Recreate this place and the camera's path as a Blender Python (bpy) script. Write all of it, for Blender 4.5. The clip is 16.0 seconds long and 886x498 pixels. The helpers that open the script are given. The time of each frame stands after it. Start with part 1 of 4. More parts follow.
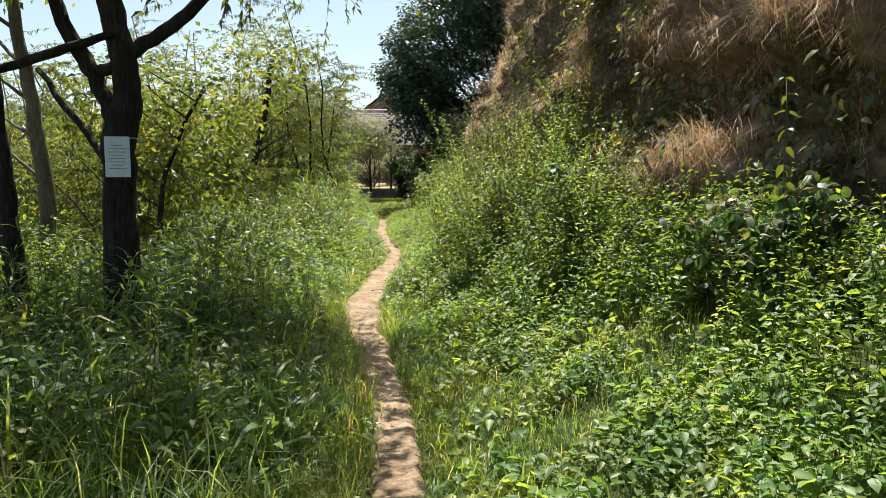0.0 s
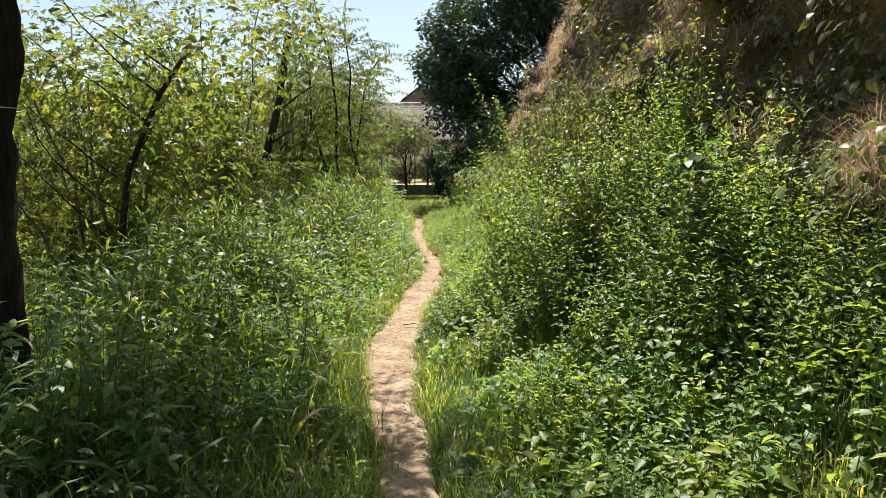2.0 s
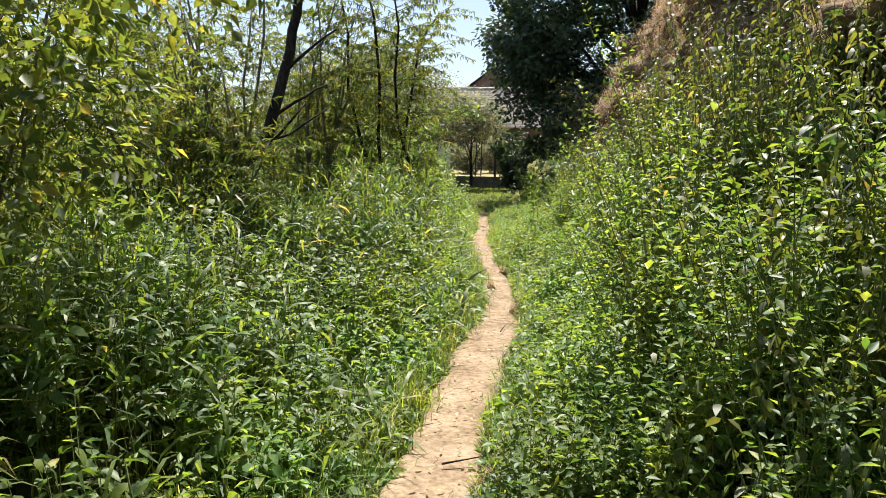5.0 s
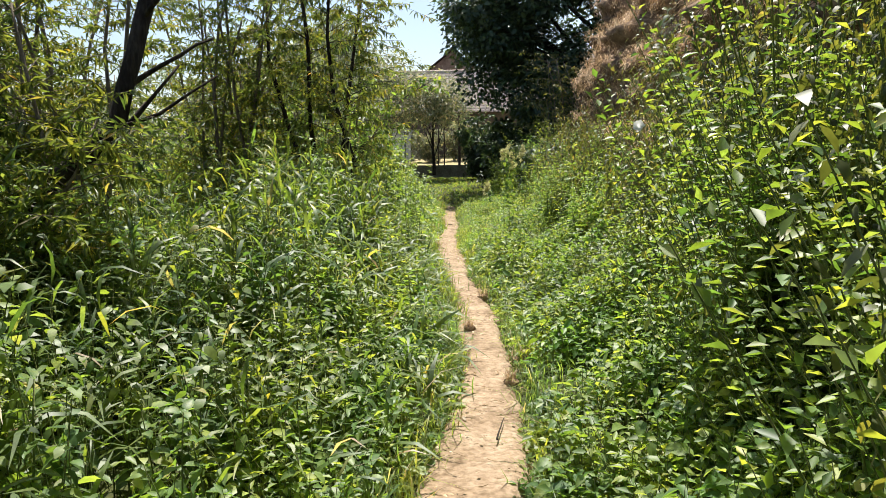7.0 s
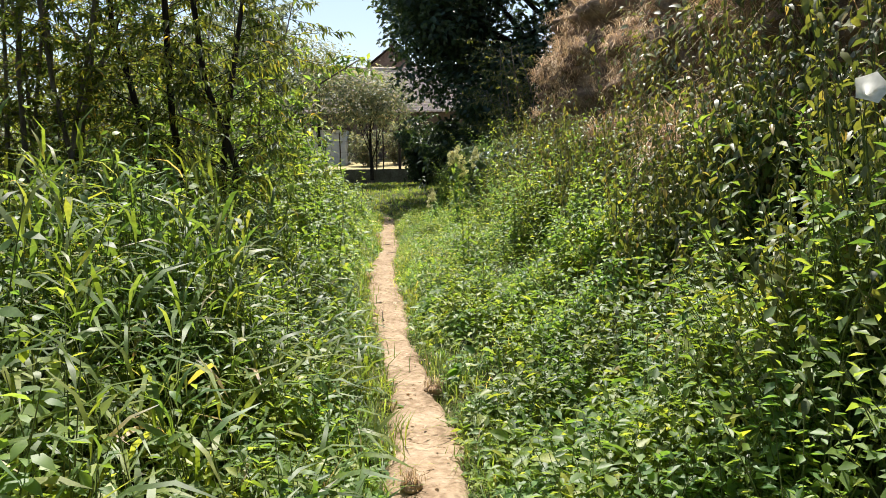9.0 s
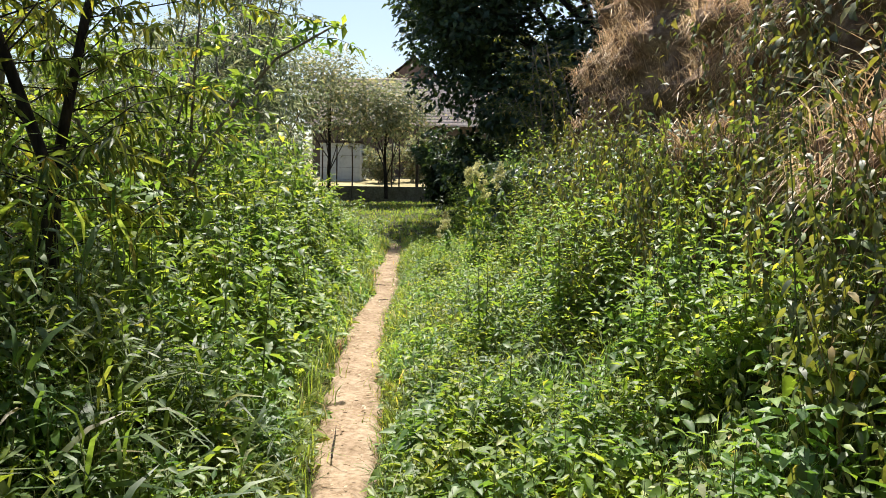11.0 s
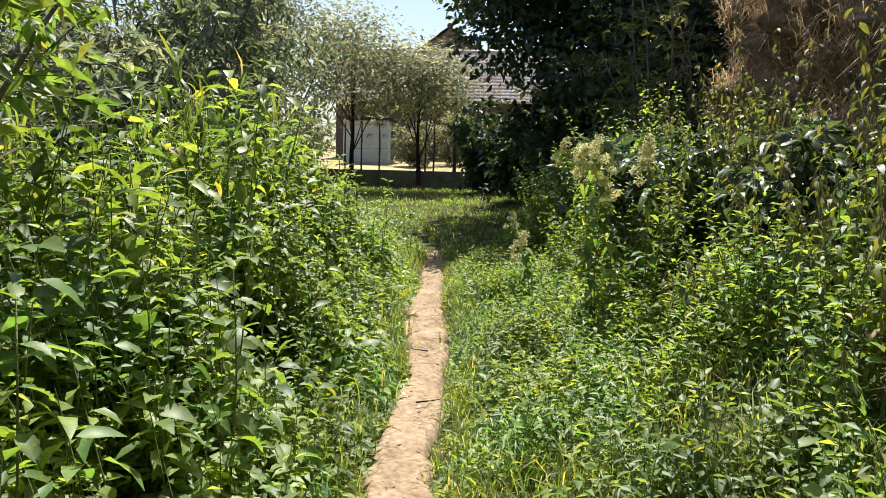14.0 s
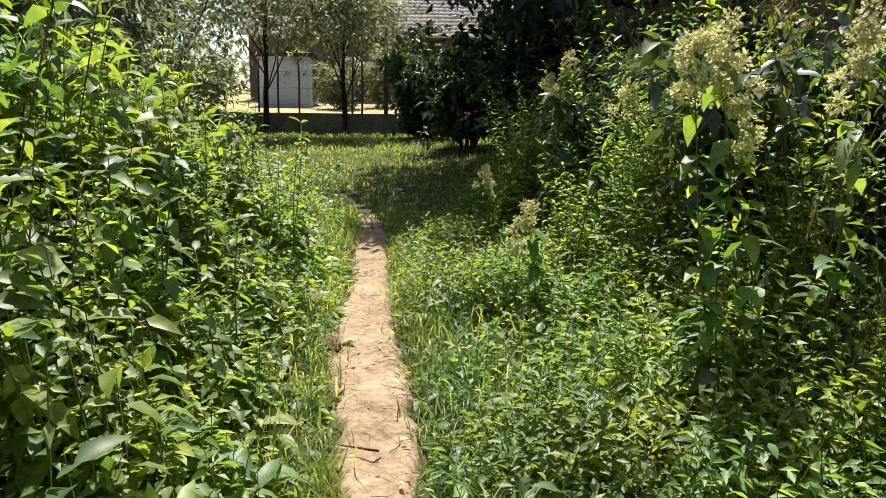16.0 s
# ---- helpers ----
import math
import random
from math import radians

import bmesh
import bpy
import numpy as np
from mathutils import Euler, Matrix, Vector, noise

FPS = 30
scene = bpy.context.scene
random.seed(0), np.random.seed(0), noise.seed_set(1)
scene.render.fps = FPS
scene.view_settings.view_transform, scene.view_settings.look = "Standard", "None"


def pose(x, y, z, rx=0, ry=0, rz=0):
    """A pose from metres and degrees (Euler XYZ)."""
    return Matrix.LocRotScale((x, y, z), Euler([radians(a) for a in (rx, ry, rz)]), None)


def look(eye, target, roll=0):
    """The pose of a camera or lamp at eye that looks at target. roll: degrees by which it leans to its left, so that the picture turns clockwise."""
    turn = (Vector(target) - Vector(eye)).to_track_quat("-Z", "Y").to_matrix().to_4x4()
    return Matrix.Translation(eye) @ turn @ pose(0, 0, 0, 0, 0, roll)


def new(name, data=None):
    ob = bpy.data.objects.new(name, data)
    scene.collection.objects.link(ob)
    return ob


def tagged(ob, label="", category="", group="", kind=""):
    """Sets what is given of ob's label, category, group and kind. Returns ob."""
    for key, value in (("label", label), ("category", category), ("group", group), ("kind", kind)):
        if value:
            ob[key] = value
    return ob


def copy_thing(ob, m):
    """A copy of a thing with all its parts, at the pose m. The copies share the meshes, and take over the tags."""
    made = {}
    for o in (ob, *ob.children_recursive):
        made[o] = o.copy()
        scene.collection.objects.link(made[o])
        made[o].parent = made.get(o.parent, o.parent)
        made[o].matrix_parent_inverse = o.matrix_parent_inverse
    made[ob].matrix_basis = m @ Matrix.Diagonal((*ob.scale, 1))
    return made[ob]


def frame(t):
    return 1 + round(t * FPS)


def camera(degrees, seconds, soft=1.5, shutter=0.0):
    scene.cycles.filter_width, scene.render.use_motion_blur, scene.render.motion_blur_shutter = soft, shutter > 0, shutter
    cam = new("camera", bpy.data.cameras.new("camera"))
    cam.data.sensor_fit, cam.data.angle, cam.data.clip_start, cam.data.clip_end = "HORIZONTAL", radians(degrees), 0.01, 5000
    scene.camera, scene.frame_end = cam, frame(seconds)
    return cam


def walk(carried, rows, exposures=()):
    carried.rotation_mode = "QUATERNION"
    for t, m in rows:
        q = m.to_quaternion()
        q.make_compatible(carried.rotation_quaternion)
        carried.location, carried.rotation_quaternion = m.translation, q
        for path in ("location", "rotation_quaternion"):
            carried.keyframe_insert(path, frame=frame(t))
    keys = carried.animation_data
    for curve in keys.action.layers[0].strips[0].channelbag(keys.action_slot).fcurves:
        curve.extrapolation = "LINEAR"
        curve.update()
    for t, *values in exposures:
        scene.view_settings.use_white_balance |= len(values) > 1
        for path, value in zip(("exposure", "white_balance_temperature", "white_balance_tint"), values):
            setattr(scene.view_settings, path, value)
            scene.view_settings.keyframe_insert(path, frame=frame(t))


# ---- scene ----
cam = camera(62.42, 16.0, soft=0.8)
# seconds, eye x y z, yaw, pitch, roll
ROWS = [
    (0, 0.000, -0.000, 1.441, -0.00, -5.19, -0.10),
    (0.5, -0.089, 0.645, 1.454, 1.40, -4.76, -0.13),
    (1, -0.124, 1.271, 1.461, 2.26, -4.57, -0.06),
    (1.5, -0.191, 1.878, 1.442, 2.77, -4.82, -0.11),
    (2, -0.218, 2.485, 1.462, 2.79, -5.52, -0.21),
    (2.5, -0.218, 3.133, 1.451, 3.05, -6.21, -0.81),
    (3, -0.263, 3.733, 1.452, 3.68, -6.91, -1.41),
    (3.5, -0.316, 4.406, 1.442, 4.72, -7.32, -2.09),
    (4, -0.415, 5.035, 1.433, 6.82, -6.34, -2.78),
    (4.2, -0.439, 5.253, 1.438, 7.53, -5.99, -2.39),
    (6.3, -0.658, 7.993, 1.446, 6.53, -7.06, 0.47),
    (6.5, -0.698, 8.281, 1.468, 6.12, -7.09, 0.78),
    (7, -0.790, 9.028, 1.437, 5.08, -7.11, 0.70),
    (7.5, -0.917, 9.767, 1.423, 4.00, -7.15, 0.77),
    (8, -0.926, 10.504, 1.422, 2.55, -7.08, 0.74),
    (8.5, -0.948, 11.265, 1.424, 1.37, -7.03, 0.89),
    (9, -0.928, 11.935, 1.472, 0.54, -6.97, 0.71),
    (9.2, -0.902, 12.224, 1.473, 0.30, -6.81, 0.61),
    (11.3, -0.837, 15.294, 1.467, 3.05, -5.53, -1.05),
    (11.5, -0.849, 15.590, 1.460, 3.59, -5.58, -1.12),
    (12, -0.930, 16.309, 1.470, 4.99, -5.63, -1.32),
    (12.5, -1.017, 17.006, 1.494, 5.96, -5.88, -1.53),
    (13, -1.094, 17.721, 1.447, 6.27, -6.17, -1.77),
    (13.5, -1.301, 18.413, 1.449, 5.75, -6.60, -1.68),
    (14, -1.470, 19.134, 1.475, 4.68, -6.92, -1.34),
    (14.5, -1.634, 19.812, 1.481, 3.15, -7.49, -0.74),
    (15, -1.699, 20.481, 1.427, 1.27, -8.53, -0.13),
    (15.5, -1.781, 21.197, 1.373, -0.42, -9.74, -0.26),
    (16, -1.811, 21.932, 1.347, -0.97, -11.06, -0.75),
]
walk(cam, [(t, pose(x, y, z, 90 + pitch, roll, yaw)) for t, x, y, z, yaw, pitch, roll in ROWS])

scene.view_settings.exposure = 0.91

# ---- light: one sun ahead of the walker and a clear sky ----
SUN = Vector((-0.02, 0.45, 0.89)).normalized()
world = bpy.data.worlds.new("sky")
scene.world = world
world.use_nodes = True
wn = world.node_tree.nodes
sky = wn.new("ShaderNodeTexSky")
sky.sky_type = "NISHITA"
sky.sun_disc = False
sky.sun_elevation = math.asin(SUN.z)
sky.sun_rotation = math.atan2(SUN.x, SUN.y)
sky.air_density, sky.dust_density = 1.0, 1.6
wn["Background"].inputs["Strength"].default_value = 0.092
world.node_tree.links.new(sky.outputs[0], wn["Background"].inputs[0])
sun_data = bpy.data.lights.new("sun", "SUN")
sun_data.energy, sun_data.angle, sun_data.color = 5.0, radians(0.53), (1.0, 0.95, 0.86)
sun = new("sun", sun_data)
sun.matrix_world = look(SUN * 60, (0, 0, 0))

rng = np.random.default_rng(7)


# ---- materials ----
def nodes_of(name):
    m = bpy.data.materials.new(name)
    m.use_nodes = True
    return m, m.node_tree.nodes, m.node_tree.links, m.node_tree.nodes["Principled BSDF"]


def ramp(nodes, stops):
    r = nodes.new("ShaderNodeValToRGB")
    while len(r.color_ramp.elements) < len(stops):
        r.color_ramp.elements.new(0.5)
    for e, (p, c) in zip(r.color_ramp.elements, stops):
        e.position, e.color = p, (*c, 1)
    return r


def leaf_material(name, stops, translucent=0.5, patchy=1.0, glow=(1.85, 1.75, 0.62), rough=0.48):
    """Leaves: one tint for each leaf, blotches over it, light shining through."""
    m, nodes, links, bsdf = nodes_of(name)
    geo = nodes.new("ShaderNodeNewGeometry")
    if patchy > 0.35:
        stops = [(p, (r * 1.19, g * 1.13, b * 2.0)) for p, (r, g, b) in stops]
    tint = ramp(nodes, stops)
    links.new(geo.outputs["Random Per Island"], tint.inputs[0])
    tex = nodes.new("ShaderNodeTexCoord")
    blotch = nodes.new("ShaderNodeTexNoise")
    blotch.inputs["Scale"].default_value = 34
    big = nodes.new("ShaderNodeTexNoise")
    big.inputs["Scale"].default_value = 0.9
    for n in (blotch, big):
        links.new(tex.outputs["Object"], n.inputs["Vector"])
    add = nodes.new("ShaderNodeMath")
    add.operation = "ADD"
    links.new(blotch.outputs[0], add.inputs[0])
    links.new(big.outputs[0], add.inputs[1])
    span = nodes.new("ShaderNodeMapRange")
    span.inputs["From Min"].default_value, span.inputs["From Max"].default_value = 0.6, 1.4
    span.inputs["To Min"].default_value, span.inputs["To Max"].default_value = 0.5, 1.5
    links.new(add.outputs[0], span.inputs["Value"])
    hue = nodes.new("ShaderNodeTexNoise")
    hue.inputs["Scale"].default_value = 2.6
    links.new(tex.outputs["Object"], hue.inputs["Vector"])
    part_of = ramp(nodes, [(0.38, (1 - 0.1 * patchy, 1 - 0.03 * patchy, 1 + 0.45 * patchy)), (0.5, (1 + 0.12 * patchy, 1 + 0.02 * patchy, 1 + 0.35 * patchy)), (0.64, (1 + 0.36 * patchy, 1 + 0.1 * patchy, 1 + 0.05 * patchy))])
    links.new(hue.outputs[0], part_of.inputs[0])
    patch = nodes.new("ShaderNodeVectorMath")
    patch.operation = "MULTIPLY"
    links.new(tint.outputs[0], patch.inputs[0])
    links.new(part_of.outputs[0], patch.inputs[1])
    mul = nodes.new("ShaderNodeVectorMath")
    mul.operation = "SCALE"
    links.new(patch.outputs[0], mul.inputs[0])
    links.new(span.outputs[0], mul.inputs["Scale"])
    links.new(mul.outputs[0], bsdf.inputs["Base Color"])
    bsdf.inputs["Roughness"].default_value = rough
    bsdf.inputs["Specular IOR Level"].default_value = 0.55
    thru = nodes.new("ShaderNodeBsdfTranslucent")
    warm = nodes.new("ShaderNodeVectorMath")
    warm.operation = "MULTIPLY"
    warm.inputs[1].default_value = glow
    links.new(mul.outputs[0], warm.inputs[0])
    links.new(warm.outputs[0], thru.inputs["Color"])
    mix = nodes.new("ShaderNodeMixShader")
    mix.inputs[0].default_value = translucent
    links.new(bsdf.outputs[0], mix.inputs[1])
    links.new(thru.outputs[0], mix.inputs[2])
    links.new(mix.outputs[0], nodes["Material Output"].inputs["Surface"])
    return m


def rough_material(name, low, mid, high, scale, rough=0.9, bump=0.4, fine=6.0, stretch=(1, 1, 1), depth=0.03):
    """Soil, bark, plaster, tile: two scales of mottling and relief."""
    m, nodes, links, bsdf = nodes_of(name)
    tex = nodes.new("ShaderNodeTexCoord")
    place = nodes.new("ShaderNodeMapping")
    place.inputs["Scale"].default_value = stretch
    links.new(tex.outputs["Object"], place.inputs["Vector"])
    a, b = nodes.new("ShaderNodeTexNoise"), nodes.new("ShaderNodeTexNoise")
    a.inputs["Scale"].default_value, b.inputs["Scale"].default_value = scale, scale * fine
    a.inputs["Detail"].default_value = b.inputs["Detail"].default_value = 7
    for n in (a, b):
        links.new(place.outputs[0], n.inputs["Vector"])
    mean = nodes.new("ShaderNodeMix")
    mean.inputs["Factor"].default_value = 0.5
    links.new(a.outputs[0], mean.inputs["A"])
    links.new(b.outputs[0], mean.inputs["B"])
    col = ramp(nodes, [(0.34, low), (0.5, mid), (0.66, high)])
    links.new(mean.outputs[0], col.inputs[0])
    links.new(col.outputs[0], bsdf.inputs["Base Color"])
    rel = nodes.new("ShaderNodeBump")
    rel.inputs["Strength"].default_value, rel.inputs["Distance"].default_value = bump, depth
    links.new(mean.outputs[0], rel.inputs["Height"])
    links.new(rel.outputs[0], bsdf.inputs["Normal"])
    bsdf.inputs["Roughness"].default_value = rough
    bsdf.inputs["Specular IOR Level"].default_value = 0.2
    return m


NETTLE = leaf_material("nettle_leaf", [(0, (0.052, 0.105, 0.014)), (0.5, (0.105, 0.19, 0.024)), (0.96, (0.18, 0.28, 0.036)), (1, (0.28, 0.3, 0.04))])
WEED = leaf_material("weed_leaf", [(0, (0.05, 0.072, 0.015)), (0.5, (0.09, 0.12, 0.022)), (0.95, (0.175, 0.19, 0.034)), (1, (0.36, 0.29, 0.07))], 0.38, patchy=0.4)
COVER = leaf_material("ground_cover_leaf", [(0, (0.06, 0.125, 0.014)), (0.6, (0.12, 0.215, 0.025)), (1, (0.23, 0.31, 0.04))])
GRASS = leaf_material("grass_blade", [(0, (0.075, 0.14, 0.02)), (0.6, (0.135, 0.215, 0.03)), (0.93, (0.21, 0.275, 0.042)), (1, (0.42, 0.35, 0.14))], 0.6, rough=0.45)
REED = leaf_material("reed_blade", [(0, (0.05, 0.1, 0.013)), (0.6, (0.1, 0.17, 0.021)), (0.96, (0.18, 0.24, 0.035)), (1, (0.34, 0.3, 0.1))])
WILLOW = leaf_material("willow_leaf", [(0, (0.055, 0.095, 0.016)), (0.55, (0.105, 0.155, 0.022)), (0.97, (0.18, 0.22, 0.03)), (1, (0.36, 0.28, 0.05))])
SILVER = leaf_material("silvery_leaf", [(0, (0.075, 0.105, 0.036)), (0.6, (0.135, 0.175, 0.066)), (1, (0.24, 0.27, 0.13))], translucent=0.5, patchy=0.5, glow=(1.4, 1.4, 0.75))
ORCHARD = leaf_material("fruit_tree_leaf", [(0, (0.09, 0.125, 0.045)), (0.6, (0.16, 0.21, 0.075)), (1, (0.3, 0.3, 0.12))], translucent=0.5, patchy=0.6, glow=(1.5, 1.4, 0.7))
BRAMBLE = leaf_material("bramble_leaf", [(0, (0.035, 0.075, 0.016)), (0.6, (0.07, 0.135, 0.024)), (0.95, (0.14, 0.2, 0.034)), (1, (0.3, 0.25, 0.05))], 0.4)
DARK = leaf_material("dark_tree_leaf", [(0, (0.022, 0.045, 0.012)), (0.7, (0.038, 0.075, 0.018)), (1, (0.07, 0.12, 0.025))], translucent=0.25)
GLOSSY = leaf_material("dark_shrub_leaf", [(0, (0.035, 0.07, 0.02)), (0.7, (0.055, 0.1, 0.028)), (1, (0.09, 0.14, 0.04))], translucent=0.3, rough=0.38)
STRAW = leaf_material("dry_grass_blade", [(0, (0.3, 0.2, 0.11)), (0.5, (0.5, 0.36, 0.2)), (1, (0.68, 0.56, 0.37))], translucent=0.4, patchy=0.3, glow=(1.15, 1.1, 0.95), rough=0.6)
CREAM = leaf_material("cream_blossom", [(0, (0.62, 0.58, 0.26)), (0.6, (0.74, 0.7, 0.36)), (1, (0.8, 0.77, 0.48))], translucent=0.4, patchy=0.0, glow=(1.1, 1.1, 1.0), rough=0.8)
PETAL = leaf_material("white_petal", [(0, (0.76, 0.76, 0.74)), (1, (0.83, 0.83, 0.82))], translucent=0.4, patchy=0.0, glow=(1.0, 1.0, 1.0), rough=0.6)
STEM = rough_material("green_stem", (0.08, 0.12, 0.03), (0.13, 0.16, 0.05), (0.2, 0.2, 0.08), 14, 0.6)
DRY_STEM = rough_material("dry_stem", (0.16, 0.1, 0.05), (0.28, 0.19, 0.1), (0.42, 0.31, 0.18), 14, 0.7)
BARK = rough_material("dark_bark", (0.016, 0.012, 0.01), (0.035, 0.027, 0.022), (0.075, 0.06, 0.05), 9, 0.95, 1.0, 5, (1, 1, 0.22))
PALE_BARK = rough_material("grey_bark", (0.09, 0.07, 0.055), (0.17, 0.14, 0.11), (0.28, 0.24, 0.19), 8, 0.9, 0.7, 5, (1, 1, 0.3))
SOIL = rough_material("mossy_soil", (0.028, 0.026, 0.012), (0.055, 0.062, 0.02), (0.095, 0.105, 0.034), 3, 0.95, 0.8)
DIRT = rough_material("trodden_dirt", (0.15, 0.1, 0.06), (0.3, 0.215, 0.142), (0.42, 0.325, 0.23), 3.2, 0.92, 0.9, 9)
CLAY = rough_material("bank_clay", (0.075, 0.048, 0.03), (0.19, 0.125, 0.08), (0.37, 0.26, 0.17), 1.6, 0.95, 1.0, 7, (1, 1, 1), 0.09)
CONCRETE = rough_material("old_concrete", (0.08, 0.075, 0.065), (0.15, 0.14, 0.125), (0.24, 0.23, 0.21), 3, 0.9, 0.4)
PLASTER = rough_material("pale_plaster", (0.38, 0.41, 0.46), (0.48, 0.51, 0.56), (0.56, 0.58, 0.62), 1.2, 0.9, 0.2)
# house plaster, its colour darkened to stand for shade on the fronts
SHADED_PLASTER = rough_material("shaded_plaster", (0.08, 0.06, 0.05), (0.12, 0.095, 0.08), (0.17, 0.14, 0.12), 1.2, 0.9, 0.2)
TILE = rough_material("weathered_roof_tile", (0.34, 0.25, 0.2), (0.54, 0.43, 0.37), (0.68, 0.59, 0.52), 1.6, 0.85, 0.3, 8)
DARK_TILE = rough_material("dark_roof_tile", (0.035, 0.025, 0.023), (0.06, 0.045, 0.042), (0.09, 0.07, 0.065), 1.6, 0.85, 0.3, 8)
WOOD = rough_material("weathered_wood", (0.06, 0.045, 0.035), (0.13, 0.1, 0.08), (0.22, 0.18, 0.14), 6, 0.85, 0.5, 5, (1, 1, 0.2))
RUST = rough_material("rusty_iron", (0.03, 0.022, 0.02), (0.06, 0.045, 0.04), (0.12, 0.085, 0.07), 12, 0.75, 0.3)
PAPER = rough_material("white_paper", (0.68, 0.69, 0.72), (0.78, 0.79, 0.8), (0.84, 0.84, 0.84), 4, 0.5, 0.15)
INK = rough_material("grey_ink", (0.28, 0.28, 0.3), (0.34, 0.34, 0.36), (0.4, 0.4, 0.42), 60, 0.7, 0.0)
FIELD = rough_material("dry_lawn", (0.2, 0.17, 0.08), (0.36, 0.3, 0.15), (0.5, 0.42, 0.24), 0.8, 0.95, 0.5, 12)


# ---- mesh helpers ----
def link_mesh(name, verts, faces, mat, parent=None, label="", smooth=False):
    """One mesh object out of arrays of corners and of triangles or quads."""
    faces = np.asarray(faces, np.int32)
    me = bpy.data.meshes.new(name)
    k = faces.shape[1]
    me.vertices.add(len(verts))
    me.vertices.foreach_set("co", np.asarray(verts, np.float32).ravel())
    me.loops.add(faces.size)
    me.loops.foreach_set("vertex_index", faces.ravel())
    me.polygons.add(len(faces))
    me.polygons.foreach_set("loop_start", np.arange(0, faces.size, k, dtype=np.int32))
    if smooth:
        me.polygons.foreach_set("use_smooth", np.ones(len(faces), bool))
    me.materials.append(mat)
    me.update()
    me.validate()
    ob = new(name, me)
    ob.parent = parent
    if label:
        ob["label"] = label
    return ob


def thing(name, label, category, place=(0, 0, 0), group="", kind=""):
    ob = new(name)
    ob.empty_display_size = 0.2
    ob.location = place
    return tagged(ob, label, category, group, kind)


def part(name, bm, mat, parent, label=""):
    me = bpy.data.meshes.new(name)
    bm.to_mesh(me)
    bm.free()
    me.materials.append(mat)
    ob = new(name, me)
    ob.parent = parent
    if label:
        ob["label"] = label
    return ob


def block(size, centre, bevel=0.0):
    bm = bmesh.new()
    bmesh.ops.create_cube(bm, size=1.0)
    bmesh.ops.scale(bm, vec=size, verts=bm.verts)
    if bevel:
        bmesh.ops.bevel(bm, geom=bm.edges[:], offset=bevel, segments=2, affect="EDGES")
    bmesh.ops.translate(bm, vec=centre, verts=bm.verts)
    return bm


def unit(v):
    return v / np.maximum(np.linalg.norm(v, axis=-1, keepdims=True), 1e-9)


def tubes(lines, radii, sides=3):
    """Tapered tubes along n lines of m points each, capped by tapering."""
    n, m, _ = lines.shape
    run = unit(np.gradient(lines, axis=1))
    a = unit(np.cross(run, np.array([0.31, 0.87, 0.12])))
    b = np.cross(run, a)
    ang = np.arange(sides) * 2 * np.pi / sides
    ring = np.cos(ang)[:, None] * a[:, :, None] + np.sin(ang)[:, None] * b[:, :, None]
    v = lines[:, :, None] + radii[:, :, None, None] * ring
    i = np.arange(n * m * sides).reshape(n, m, sides)
    j = np.roll(i, -1, axis=2)
    f = np.stack([i[:, :-1], j[:, :-1], j[:, 1:], i[:, 1:]], -1).reshape(-1, 4)
    return v.reshape(-1, 3), f


# leaf outlines: along, across, lift; triangles
LEAF8 = (np.array([(0, 0, 0), (.28, .5, .07), (.33, 0, 0), (.28, -.5, .07), (.66, .36, -.03), (.7, 0, -.09), (.66, -.36, -.03), (1, 0, -.27)]),
         np.array([(0, 2, 1), (0, 3, 2), (1, 2, 5), (1, 5, 4), (2, 3, 6), (2, 6, 5), (4, 5, 7), (5, 6, 7)]))
LEAF4 = (np.array([(0, 0, 0), (.26, .44, .07), (.62, .38, .02), (1, 0, -.22), (.6, -.4, -.04), (.24, -.45, .0)]),
         np.array([(0, 5, 1), (1, 5, 4), (1, 4, 2), (2, 4, 3)]))
LEAF6 = (np.array([(0, 0, 0), (.24, .46, .08), (.24, -.46, .08), (.62, .36, .01), (.62, -.36, .01), (1, 0, -.24), (.45, 0, -.05)]),
         np.array([(0, 6, 1), (0, 2, 6), (2, 4, 6), (4, 5, 6), (5, 3, 6), (3, 1, 6)]))
REED4 = (np.array([(0, 0, 0), (.3, .5, .1), (.3, -.5, .1), (.65, .42, .04), (.65, -.42, .04), (1, 0, -.3)]), np.array([(0, 2, 1), (1, 2, 4), (1, 4, 3), (3, 4, 5)]))
LEAF2 = (np.array([(0, 0, 0), (.42, .5, .1), (.42, -.5, .1), (1, 0, -.12)]), np.array([(0, 3, 1), (0, 2, 3)]))


def serrate():
    """A toothed leaf, folded along its midrib."""
    xs = np.linspace(0, 1, 6)
    half = 0.5 * np.sin(np.pi * np.clip(xs, 0, 1) ** 0.75) ** 0.9
    v, f = [], []
    for i, x in enumerate(xs):
        v.append((x, 0, -.3 * x * x))
    for side in (1, -1):
        start = len(v)
        for i in range(5):
            x = xs[i]
            v.append((x + 0.02, side * half[i] * 1.0, -.3 * x * x + .12 * half[i]))
            v.append((min(x + 0.18, 1), side * (half[i] + half[i + 1]) * 0.56, -.3 * x * x + .1 * half[i]))
        for i in range(5):
            a, b, c, d = i, i + 1, start + 2 * i, start + 2 * i + 1
            e = start + 2 * i + 2 if i < 4 else 5
            tris = [(a, d, c), (a, b, d), (b, e, d)]
            f += [t if side > 0 else t[::-1] for t in tris if len(set(t)) == 3]
    return np.array(v, float), np.array(f)


TOOTHED = serrate()


